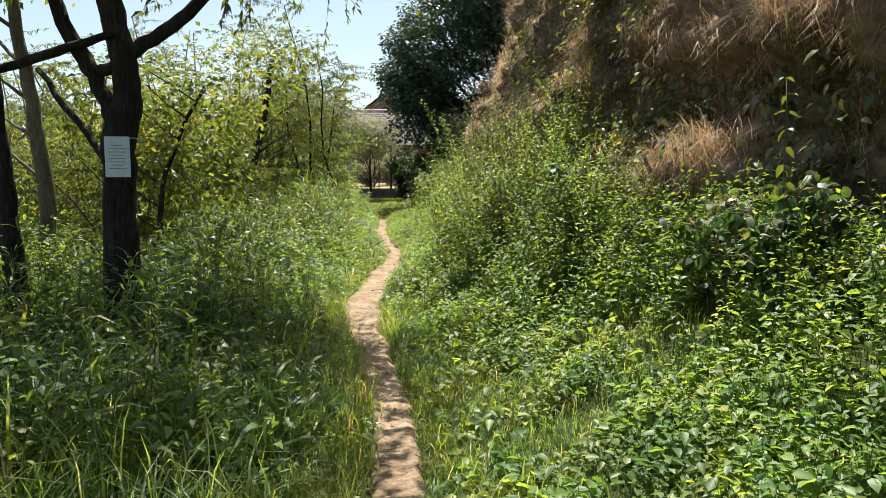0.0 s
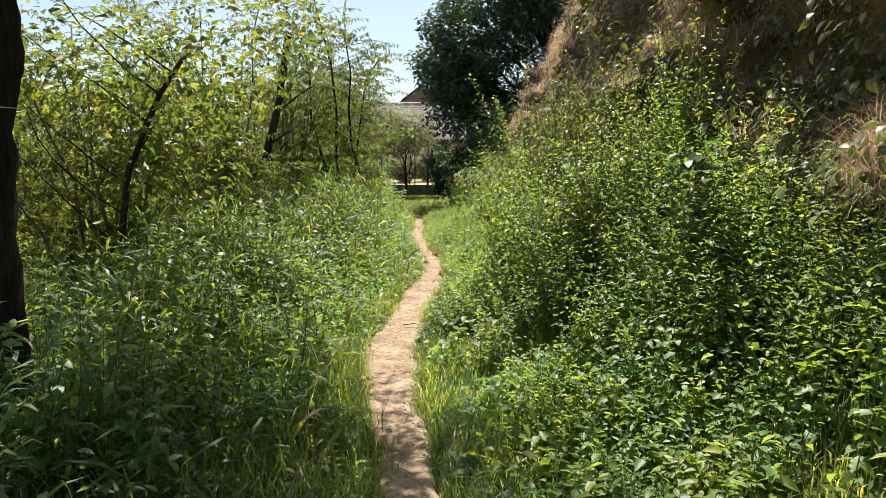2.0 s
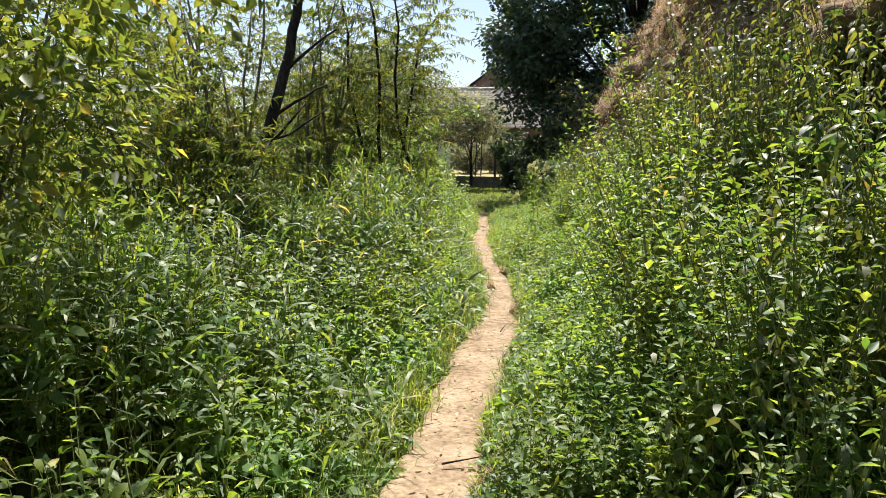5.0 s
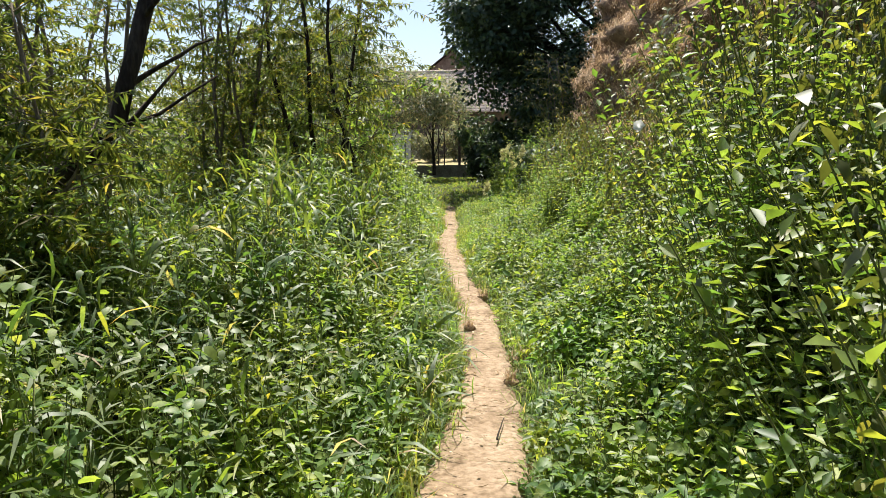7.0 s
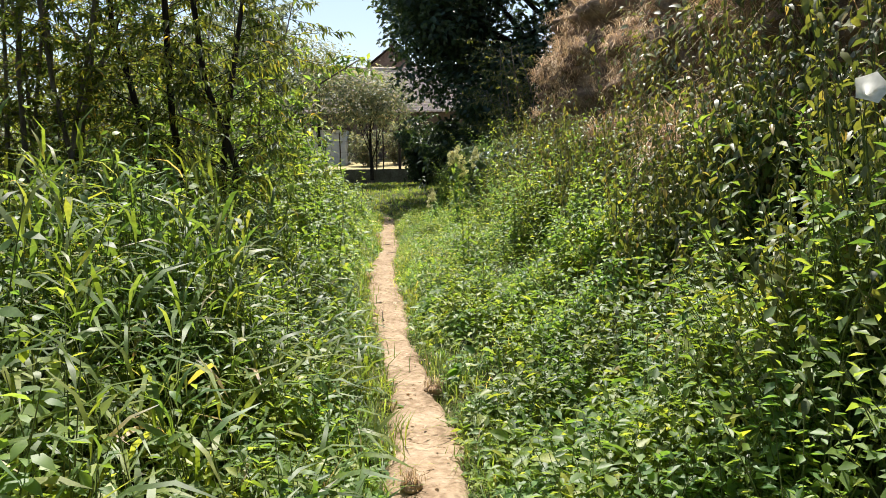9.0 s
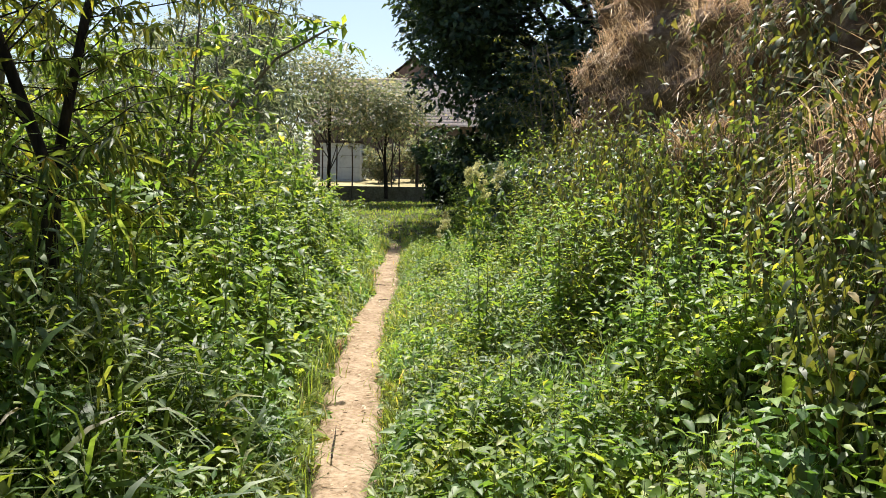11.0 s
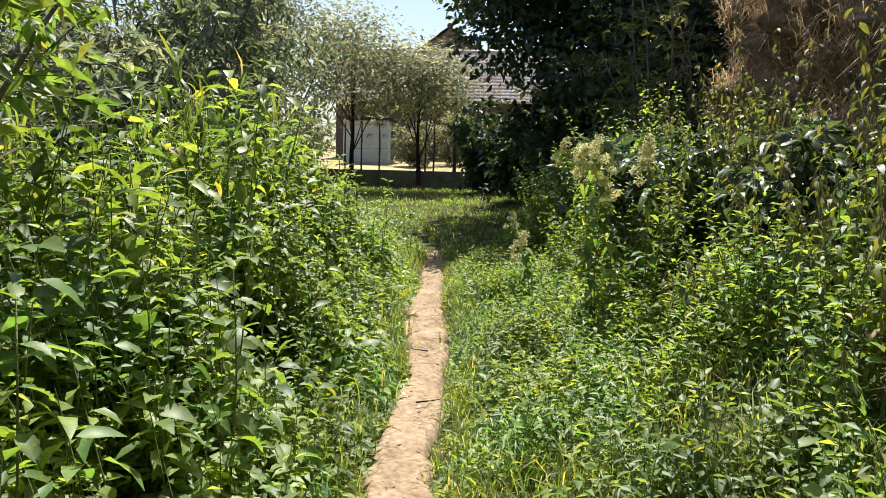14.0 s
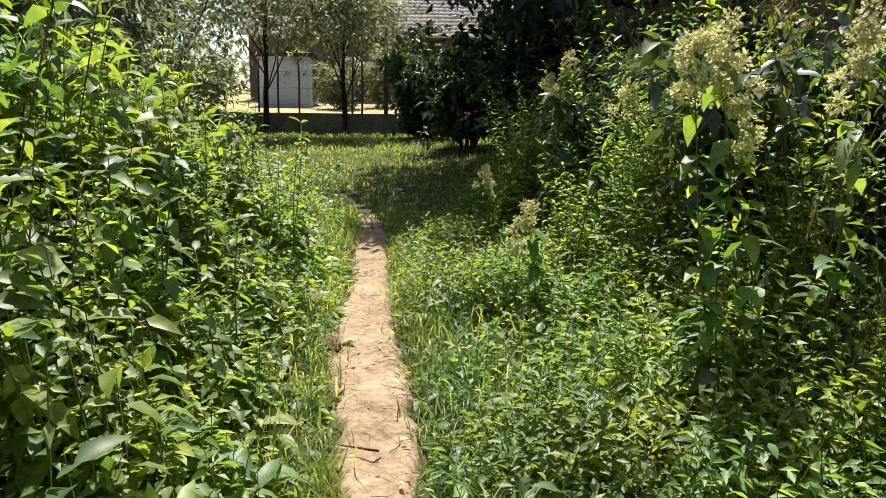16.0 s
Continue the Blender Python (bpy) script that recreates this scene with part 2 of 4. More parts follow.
def leaves(shape, at, along, up, length, width):
    tv, tf = shape
    along = unit(along)
    side = unit(np.cross(up, along))
    lift = np.cross(along, side)
    v = (at[:, None] + (length[:, None] * tv[:, 0])[..., None] * along[:, None] + (width[:, None] * tv[:, 1])[..., None] * side[:, None]
         + (length[:, None] * tv[:, 2])[..., None] * lift[:, None])
    f = tf[None] + (np.arange(len(at)) * len(tv))[:, None, None]
    return v.reshape(-1, 3), f.reshape(-1, 3)


def blades(at, height, width, lean, turn, steps=3, sag=None):
    """Arching grass blades, tapering to a point."""
    n = len(at)
    s = np.linspace(0, 1, steps + 1)
    out = np.stack([np.cos(turn), np.sin(turn), 0 * turn], -1)
    across = np.stack([-np.sin(turn), np.cos(turn), 0 * turn], -1)
    reach = (0.6 * lean * height)[:, None] * s ** 2.2
    rise = height[:, None] * (s - 0.4 * np.minimum(lean, 1.4)[:, None] * s ** 3)
    if sag is not None:
        rise = height[:, None] * (s - sag[:, None] * s ** 2)
    mid = at[:, None] + reach[..., None] * out[:, None]
    mid[..., 2] += rise
    w = width[:, None] * np.array([0.7, 1.0, 0.75, 0.5, 0.3])[:steps] / 2
    left, right = mid[:, :steps] + w[..., None] * across[:, None], mid[:, :steps] - w[..., None] * across[:, None]
    v = np.concatenate([left, right, mid[:, -1:]], 1)
    k = 2 * steps + 1
    tf = []
    for i in range(steps - 1):
        tf += [(i, steps + i, steps + i + 1), (i, steps + i + 1, i + 1)]
    tf.append((steps - 1, 2 * steps - 1, 2 * steps))
    f = np.array(tf)[None] + (np.arange(n) * k)[:, None, None]
    return v.reshape(-1, 3), f.reshape(-1, 3)


# ---- plan: the trodden line, the lie of the land ----
PATH_Y = [-40, 0, 3.3, 4.3, 5.8, 7.8, 9.2, 10.6, 13.0, 14.2, 15.4, 16.7, 17.4, 18.1, 18.9, 19.7, 20.5, 21.3, 22.0, 23.2, 24.3, 25.0, 25.7, 26.4, 28.0, 30.0, 34, 50]
PATH_X = [0.2, -0.1, -0.22, -0.28, -0.53, -0.9, -0.99, -1.0, -0.92, -0.95, -1.06, -1.2, -1.33, -1.45, -1.53, -1.64, -1.73, -1.82, -1.89, -1.95, -1.96, -2.05, -2.14, -2.22, -2.31, -2.45, -2.9, -4]


def path_x(y):
    return np.interp(y, PATH_Y, PATH_X)


WIDE_Y = [1, 3.4, 5, 6.4, 7.8, 9.4, 10.5, 11.5, 12.3, 13, 13.6, 14.2, 15.2, 16, 17.3, 18.2, 19, 20, 21.5, 22.5, 23.5, 24.3, 25, 25.7, 26.4, 28, 30]
WIDE = [0.26, 0.28, 0.28, 0.3, 0.48, 0.45, 0.38, 0.44, 0.52, 0.44, 0.36, 0.3, 0.4, 0.34, 0.27, 0.3, 0.39, 0.36, 0.36, 0.34, 0.26, 0.27, 0.37, 0.43, 0.37, 0.32, 0.28]


def path_half(y):
    return np.interp(y, WIDE_Y, WIDE) / 2


def wavy(x, y, k=1.0):
    return (np.sin(1.7 * k * x + 0.6 * y * k) + np.sin(-0.9 * k * x + 1.9 * k * y + 1.3) + 0.6 * np.sin(3.7 * k * x - 2.3 * k * y + 0.4)) / 2.6


BANK_Y = [-6, 0, 4, 6, 9, 12, 16, 20, 24, 27.5, 28.8, 29.6]
BANK_X = [3.1, 3.0, 2.6, 2.15, 1.85, 1.6, 1.35, 1.2, 0.85, 0.5, 1.2, 2.8]


def bank_x(y):
    return np.interp(y, BANK_Y, BANK_X, right=9.0)


def ease(a, b, v):
    t = np.clip((v - a) / (b - a), 0, 1)
    return t * t * (3 - 2 * t)


def ground_z(x, y):
    off = x - path_x(y)
    near = ease(60, 34, y)
    z = 0.06 * wavy(x, y, 0.9) * ease(0.3, 1.2, np.abs(off)) * near
    z = z + 0.75 * ease(0.7, 2.6, off) * ease(31, 27, y) * ease(14, 6, x)
    z = z - 0.35 * ease(-1.5, -7, off) * near
    z = z + 0.42 * ease(29, 45, y) + 0.6 * ease(45.2, 45.5, y)
    z = z + 0.05 * np.clip(y - 46, 0, 30) - 0.05 * np.clip(y - 46, 0, 0.5)
    trod = ease(path_half(y) + 0.1, path_half(y) - 0.03, np.abs(off)) * ease(32, 30, y) * ease(0.5, 2, y)
    return z - 0.085 * trod


# ---- ground: one sheet to the horizon ----
def grown(first, last, step, far, rate=1.35):
    mid = list(np.arange(first, last + step / 2, step))
    lo, hi, s = [first], [last], step
    while hi[-1] < far:
        s *= rate
        lo.append(lo[-1] - s)
        hi.append(hi[-1] + s)
    return np.array(lo[:0:-1] + mid + hi[1:])


def sheet(xs, ys, zf):
    gx, gy = np.meshgrid(xs, ys)
    v = np.stack([gx, gy, zf(gx, gy)], -1).reshape(-1, 3)
    i = np.arange(len(xs) * len(ys)).reshape(len(ys), len(xs))
    f = np.stack([i[:-1, :-1], i[:-1, 1:], i[1:, 1:], i[1:, :-1]], -1).reshape(-1, 4)
    return v, f


ground = link_mesh("ground", *sheet(grown(-5, 4, 0.1, 900), grown(-2, 46, 0.25, 900), ground_z), SOIL, smooth=True)
tagged(ground, "dark mossy soil with thin grass under the weeds", "ground", kind="structure")


def path_sheet():
    ys = np.arange(1.0, 31.2, 0.05)
    us = np.linspace(-1, 1, 15)
    gu, gy = np.meshgrid(us, ys)
    n1 = np.array([noise.noise(Vector((0.0, y * 1.3, 2.0))) for y in ys])[:, None]
    n2 = np.array([noise.noise(Vector((5.0, y * 1.3, 2.0))) for y in ys])[:, None]
    wide = path_half(gy) + 0.012
    half = wide + 0.075 * np.where(gu < 0, n1, n2)
    half = half + 0.05 * np.where(gu < 0, 1, -1) * np.array([noise.noise(Vector((1.0, y * 6.0, 7.0))) for y in ys])[:, None]
    gx = path_x(gy) + gu * half
    bumps = np.array([noise.fractal(Vector((x * 6, y * 6, 0.0)), 1.0, 2.0, 4) for x, y in zip(gx.ravel(), gy.ravel())]).reshape(gx.shape)
    lumps = np.array([noise.noise(Vector((x * 2.2, y * 2.2, 4.0))) for x, y in zip(gx.ravel(), gy.ravel())]).reshape(gx.shape)
    gz = 0.014 * bumps + 0.018 * lumps - 0.015 - 0.075 * np.abs(gu) ** 6 + 0.02 * np.abs(gu) ** 2
    v = np.stack([gx, gy, gz], -1).reshape(-1, 3)
    i = np.arange(gx.size).reshape(gx.shape)
    f = np.stack([i[:-1, :-1], i[:-1, 1:], i[1:, 1:], i[1:, :-1]], -1).reshape(-1, 4)
    return v, f


tagged(link_mesh("path", *path_sheet(), DIRT, smooth=True), "narrow trodden path of pale dry dirt", "path", kind="structure")


# ---- the earth bank beside the path ----
def bank_sheet():
    ys = np.concatenate([np.arange(-6, 27.5, 0.085), np.linspace(27.5, 29.6, 60)])
    zs = np.linspace(-0.2, 1, 100)
    rows = []
    for y in ys:
        top = 6.2 - 1.0 * ease(15, 28, y) + 0.5 * noise.noise(Vector((y * 0.5, 0, 0)))
        for u in zs:
            z = 0.2 + u * top
            x = float(bank_x(y)) + 0.26 * max(z - 0.8, 0) * (0.35 + 0.65 * float(ease(14, 26, y)))
            big = noise.fractal(Vector((y * 0.55, z * 0.8, 3.0)), 1.0, 2.0, 3)
            ridge = abs(noise.noise(Vector((y * 1.1, z * 0.35, 9.0))))
            fine = noise.fractal(Vector((y * 3, z * 3, 1.0)), 0.9, 2.1, 4)
            shelf = noise.noise(Vector((y * 0.4, z * 2.1 + 0.3 * big, 5.0)))
            x += -0.6 * big * min(1, max(z - 0.3, 0)) + 0.55 * ridge - 0.2 * fine - 0.34 * shelf + 0.1 * noise.fractal(Vector((y * 6, z * 5, 2.0)), 0.8, 2.2, 3)
            x -= 0.55 * math.exp(-((y - 6.3) / 0.75) ** 2 - ((z - 1.45) / 0.3) ** 2) - 0.45 * math.exp(-((y - 5.6) / 1.2) ** 2 - ((z - 0.95) / 0.22) ** 2)
            x += 0.5 * abs(noise.noise(Vector((y * 0.9, z * 0.5, 21.0)))) * float(ease(17, 13, y))
            x += 3.5 * max(0, u - 0.93) / 0.07 * 0.6
            rows.append((x, y - 0.08 * fine, z + 0.06 * noise.noise(Vector((y * 4, z * 4, 7.0)))))
    i = np.arange(len(rows)).reshape(len(ys), len(zs))
    f = np.stack([i[:-1, :-1], i[:-1, 1:], i[1:, 1:], i[1:, :-1]], -1).reshape(-1, 4)
    return np.array(rows), f


BANK_V, BANK_F = bank_sheet()
bank = link_mesh("earth_bank", BANK_V, BANK_F, CLAY, smooth=True)
tagged(bank, "steep crumbling brown clay bank with dry grass", "earth bank", kind="structure")
# ground on top of the bank, behind its edge
tagged(link_mesh("bank_top", *sheet(np.linspace(3.4, 40, 20), np.linspace(-40, 29, 24), lambda x, y: 5.6 + 0.15 * wavy(x, y, 0.5) - 6.5 * ease(26, 29, y)), SOIL, smooth=True),
       "dry soil on top of the bank", "ground", kind="structure")


# ---- undergrowth ----
LEFT = dict(y=[-3, 0, 3, 6, 9, 12, 15, 18, 22, 26, 29, 31, 34, 40],
            low=[0.6, 0.6, 0.55, 0.5, 0.35, 0.3, 0.15, 0.12, 0.1, 0.1, 0.15, 0.4, 1.5, 3],
            top=[0.7, 0.75, 0.8, 0.85, 0.85, 0.95, 1.15, 1.35, 1.45, 1.4, 1.2, 1.0, 0.9, 0.8])
RIGHT = dict(y=[-3, 0, 3, 6, 8, 10, 12, 13.5, 15.5, 17, 20, 22, 26, 28, 32, 40],
             low=[1.7, 1.7, 1.5, 1.2, 0.75, 0.4, 0.35, 0.5, 1.0, 1.2, 1.2, 1.3, 1.1, 0.8, 0.8, 1],
             top=[0.7, 0.7, 0.75, 0.85, 1.1, 1.4, 1.5, 1.5, 1.4, 1.3, 1.1, 0.9, 1.1, 1.1, 0.9, 0.8])


def canopy(x, y):
    """Height of the undergrowth over the ground."""
    off = x - path_x(y)
    side = np.where(off < 0, 1, 0)
    low = np.where(side, np.interp(y, LEFT["y"], LEFT["low"]), np.interp(y, RIGHT["y"], RIGHT["low"])) + 0.2
    top = np.where(side, np.interp(y, LEFT["y"], LEFT["top"]), np.interp(y, RIGHT["y"], RIGHT["top"]))
    d = np.abs(off)
    h = 0.08 + (0.24 - 0.14 * ease(8, 5, y) * (1 - side)) * ease(0.2, 0.6, d) + (top - 0.3) * ease(low - 0.1, low + 1.0, d)
    return h * np.minimum(1 + 0.42 * wavy(x, y, 1.6) + 0.24 * wavy(y, x, 4.1), 1.32)


def scatter(n, x0, x1, y0, y1, gap=0.17, clump=0.0):
    """Places beside the path and in front of the bank; x0 and x1 count from the path."""
    y = rng.uniform(y0, y1, n)
    x = path_x(y) + rng.uniform(x0, x1, n)
    keep = (np.abs(x - path_x(y)) > np.maximum(gap - 0.17, -0.01 if gap > 0.1 else -1) + path_half(y) + 0.09 * rng.random(n) - 0.09) & (x < bank_x(y) + 0.3)
    keep &= rng.random(n) < 0.3 + 0.75 * clump * (wavy(x, y, 3.3) + wavy(y, x, 1.3) + 0.5) + (1 - clump)
    return x[keep], y[keep]


def leafy_plants(x, y, height, shape, size, ratio, pitch, step, start=0.3, per=2, lean=0.16):
    """Upright weeds: a stem each and leaves in pairs; returns the leaves' and the stems' meshes."""
    n = len(x)
    base = np.stack([x, y, ground_z(x, y)], -1)
    tilt = np.clip(rng.normal(0, lean, (n, 2)), -1.4 * lean, 1.4 * lean) * height[:, None]
    off = x - path_x(y)
    tilt[:, 0] = np.where((np.abs(off) < 1.0) & (height > 0.4), np.sign(off) * np.abs(tilt[:, 0]), tilt[:, 0])
    s = np.linspace(0, 1, 3)
    lines = base[:, None] + np.concatenate([tilt[:, None] * (s ** 1.6)[None, :, None], (height[:, None] * s)[..., None]], -1)
    lines[:, 0, 2] -= 0.05
    rad = np.linspace(0.0045, 0.0015, 3)[None] * (0.6 + 0.5 * height[:, None])
    sv, sf = tubes(lines, rad)
    counts = np.maximum((height * (1 - start) / (1.22 * step)).astype(int), 2)
    who = np.repeat(np.arange(n), counts * per)
    k = np.concatenate([np.repeat(np.arange(c), per) for c in counts])
    pair = np.tile(np.arange(per), counts.sum())
    t = start + (1 - start) * (k + rng.uniform(0, 0.6, len(k))) / counts[who]
    t = np.clip(t, 0, 1)
    at = base[who].copy()
    at[:, :2] += tilt[who] * (t ** 1.6)[:, None]
    at[:, 2] += height[who] * t
    turn = rng.uniform(0, 6.28, n)[who] + k * 1.57 + pair * (2 * np.pi / per) + rng.normal(0, 0.35, len(k))
    drop = pitch + rng.normal(0, 0.35, len(k)) + 0.5 * ease(0.8, 1.0, t)
    along = np.stack([np.cos(turn) * np.cos(drop), np.sin(turn) * np.cos(drop), np.sin(drop)], -1)
    up = np.stack([rng.normal(0, 0.3, len(k)), rng.normal(0, 0.3, len(k)), np.ones(len(k))], -1)
    up = up + np.stack([np.cos(turn), np.sin(turn), 0 * turn], -1) * np.where(drop < -0.9, 1.0, 0.0)[:, None]
    length = size * (0.65 + 0.7 * rng.random(len(k))) * (1.05 - 0.28 * t)
    at = at + along * 0.012
    return leaves(shape, at, along, up, length, length * ratio * rng.uniform(0.8, 1.2, len(k))), (sv, sf)


def weed_patch(name, label, category, n, zone, mat, shape, size, ratio, pitch, step, tall=(0.6, 1.1), start=0.32, per=2, stem=None, lean=0.16):
    x, y = scatter(int(1.5 * n), *zone, clump=1.0)
    h = canopy(x, y) * rng.uniform(*tall, len(x))
    root = thing(name, label, category, kind="stuff")
    lv, st = leafy_plants(x, y, h, shape, size, ratio, pitch, step, start, per, lean)
    tagged(link_mesh("leaves", *lv, mat, root), kind="stuff")
    tagged(link_mesh("stems", *st, stem or STEM, root), kind="stuff")
    return root


def grass_patch(name, label, n, zone, height, width, lean, mat=None, steps=3, gap=0.15, follow=0.0, tuft=0.05):
    x, y = scatter(n, *zone, gap)
    # tufts: pull blades towards shared feet
    foot = rng.integers(0, max(len(x) // 5, 1), len(x))
    x, y = x[foot] + rng.normal(0, tuft, len(x)), y[foot] + rng.normal(0, 1.4 * tuft, len(x))
    h = rng.uniform(*height, len(x)) * (1 - follow + follow * canopy(x, y))
    at = np.stack([x, y, ground_z(x, y) - 0.02], -1)
    v, f = blades(at, h, rng.uniform(*width, len(x)), rng.uniform(*lean, len(x)), rng.uniform(0, 6.28, len(x)), steps)
    return tagged(link_mesh(name, v, f, mat or GRASS), label, "grass", kind="stuff")


# left of the path
weed_patch("nettle_patch", "mixed green nettles in the shade of the dark tree", "nettles", 1300, (-4.5, -0.45, -1, 5), NETTLE, LEAF4, 0.08, 0.52, -0.3, 0.045)
weed_patch("nettle_patch", "sunlit green nettles and weeds at the path's edge", "nettles", 2500, (-3.4, -0.2, 5, 13.5), NETTLE, LEAF4, 0.08, 0.55, -0.3, 0.047)
weed_patch("nettle_patch", "leafy nettles among the tall reed grass", "nettles", 1300, (-3.0, -0.2, 13.5, 18.5), NETTLE, LEAF4, 0.075, 0.52, -0.3, 0.05)
weed_patch("nettle_patch", "dense tall stinging nettles with toothed leaves", "nettles", 1800, (-2.8, -0.16, 18.5, 29), NETTLE, LEAF8, 0.14, 0.47, -0.3, 0.065)
weed_patch("nettle_patch", "low nettles where the path meets the meadow", "nettles", 1100, (-4.5, -0.2, 28.5, 36), NETTLE, LEAF4, 0.09, 0.5, -0.25, 0.05)
weed_patch("weed_thicket", "rank green weeds under the willow shrubs", "weeds", 1900, (-7.5, -3.2, -1, 31), NETTLE, LEAF2, 0.12, 0.5, -0.25, 0.07, (0.8, 1.4))
# right of the path
weed_patch("nettle_patch", "bright nettles on the slope below the bank", "nettles", 2600, (0.9, 3.2, 0, 9), NETTLE, LEAF4, 0.058, 0.6, -0.25, 0.042, (0.5, 1.1))
weed_patch("tall_weed_patch", "tall drooping goosefoot weeds with yellowing leaves", "weeds", 1300, (1.05, 3.0, 7.5, 18), WEED, LEAF4, 0.07, 0.4, -0.75, 0.042, (0.75, 1.35), lean=0.18)
weed_patch("nettle_patch", "green weeds filling the foot of the bank", "nettles", 1300, (0.3, 2.2, 9, 19.5), NETTLE, LEAF4, 0.072, 0.55, -0.3, 0.045, (0.45, 0.9))
weed_patch("nettle_patch", "green weeds in front of the dry bank", "nettles", 1200, (1.0, 3.3, 19, 30), NETTLE, LEAF4, 0.072, 0.48, -0.35, 0.045, (0.6, 1.15))
weed_patch("tall_weed_patch", "half withered brown and yellow weeds below the bank", "weeds", 480, (1.5, 3.3, 19.5, 26), WEED, LEAF4, 0.075, 0.36, -1.0, 0.045, (0.9, 1.5), lean=0.22, stem=DRY_STEM)
weed_patch("tall_weed_patch", "tall half withered weeds against the dark bank", "weeds", 150, (1.5, 2.9, 14.5, 20.5), WEED, LEAF4, 0.075, 0.36, -1.0, 0.045, (0.9, 1.35), lean=0.22, stem=DRY_STEM)
# low leafy herbs that carpet both edges
weed_patch("herb_patch", "low mint-like herbs carpeting the path's edge", "herbs", 3600, (0.2, 1.9, 18, 30), COVER, LEAF2, 0.062, 0.42, 0.05, 0.034, (0.8, 1.35), 0.12, lean=0.3)
weed_patch("herb_patch", "low sunlit herbs among the grass at the walk's start", "herbs", 2400, (0.7, 2.6, 0.5, 9), COVER, LEAF2, 0.05, 0.5, 0.05, 0.034, (0.8, 1.3), 0.12, lean=0.3)
weed_patch("herb_patch", "low leafy herbs below the drooping weeds", "herbs", 2600, (0.2, 1.5, 9, 18), COVER, LEAF2, 0.062, 0.5, 0.0, 0.036, (0.7, 1.25), 0.12, lean=0.3)
weed_patch("herb_patch", "low leafy herbs fringing the nettles", "herbs", 2600, (-0.9, -0.18, 4, 29), COVER, LEAF2, 0.06, 0.5, 0.0, 0.036, (0.7, 1.3), 0.12, lean=0.3)


def cover_patch(label, n, zone, size):
    """Low rounded leaves close over the ground."""
    x, y = scatter(int(1.5 * n), *zone, clump=1.0)
    h = canopy(x, y) * rng.uniform(0.25, 1.0, len(x))
    at = np.stack([x, y, ground_z(x, y) + np.minimum(h, 0.4)], -1)
    turn, drop = rng.uniform(0, 6.28, len(x)), rng.normal(-0.1, 0.35, len(x))
    along = np.stack([np.cos(turn) * np.cos(drop), np.sin(turn) * np.cos(drop), np.sin(drop)], -1)
    up = np.stack([rng.normal(0, 0.35, len(x)), rng.normal(0, 0.35, len(x)), np.ones(len(x))], -1)
    length = size * rng.uniform(0.6, 1.3, len(x))
    return tagged(link_mesh("ground_cover", *leaves(LEAF6, at, along, up, length, length * 0.6), COVER), label, "ground cover", kind="stuff")


cover_patch("low round-leaved plants on the sunny slope", 5000, (1.0, 2.6, 0, 9), 0.06)
cover_patch("broad low leaves in the grass by the path", 3200, (0.22, 1.5, 1.5, 8.5), 0.075)
cover_patch("bright broad-leaved plants below the drooping weeds", 5000, (0.25, 2.0, 10, 19), 0.085)
cover_patch("low leafy plants beside the dirt path", 6500, (0.2, 2.4, 18, 30), 0.07)
cover_patch("low leafy plants along the path's edge", 9000, (-1.2, -0.12, 3, 30), 0.065)

grass_patch("grass", "fresh short grass beside the path", 40000, (0.14, 2.0, -0.5, 9), (0.06, 0.2), (0.004, 0.008), (0.3, 1.3), gap=0.12, steps=2)
grass_patch("grass", "soft shaded grass at the path's edge", 14000, (-1.6, -0.14, -0.5, 8), (0.12, 0.45), (0.004, 0.009), (0.3, 1.2), gap=0.12, steps=2)
grass_patch("grass", "green grass along the dirt path", 16000, (0.16, 1.9, 9, 31), (0.1, 0.26), (0.004, 0.009), (0.3, 1.3), gap=0.14, steps=2)
grass_patch("grass", "green grass fringing the weeds", 12000, (-1.2, -0.16, 8, 31), (0.12, 0.4), (0.004, 0.009), (0.3, 1.3), gap=0.14, steps=2)


def reed_patch(label, n, zone, tall, pitch, size):
    """Leafy grass stalks, their blades arching out one by one."""
    x, y = scatter(n, *zone, gap=0.3, clump=0.6)
    h = canopy(x, y) * rng.uniform(*tall, len(x))
    root = thing("reed_grass", label, "reed grass", kind="stuff")
    lv, st = leafy_plants(x, y, h, REED4, size, 0.075, pitch, 0.045, 0.15, 1, 0.12)
    tagged(link_mesh("blades", *lv, REED, root), kind="stuff")
    tagged(link_mesh("stalks", *st, STEM, root), kind="stuff")


reed_patch("tall leafy reed grass with arching blades", 1700, (-3.0, -0.25, 12.5, 18.5), (0.6, 1.05), 0.45, 0.3)
reed_patch("leafy grass stalks among the nettles", 1100, (-3.0, -0.3, 3, 12.5), (0.65, 1.15), 0.4, 0.26)
reed_patch("upright reed stalks behind the nettles", 600, (-5.0, -1.3, 20, 29), (0.8, 1.12), 0.9, 0.3)

grass_patch("long_grass", "long arching green grass below the flowering plants", 6500, (0.25, 2.0, 18.5, 29), (0.22, 0.45), (0.005, 0.01), (0.5, 1.6), gap=0.25)
grass_patch("long_grass", "long shaded grass among the weeds", 5000, (-2.4, -0.4, 0, 8), (0.35, 0.75), (0.005, 0.01), (0.4, 1.5), gap=0.3)
grass_patch("meadow_grass", "mown sunny meadow grass before the low wall", 32000, (-7, 4.0, 29.5, 45), (0.06, 0.2), (0.01, 0.02), (0.3, 1.2), gap=0.0, steps=2)

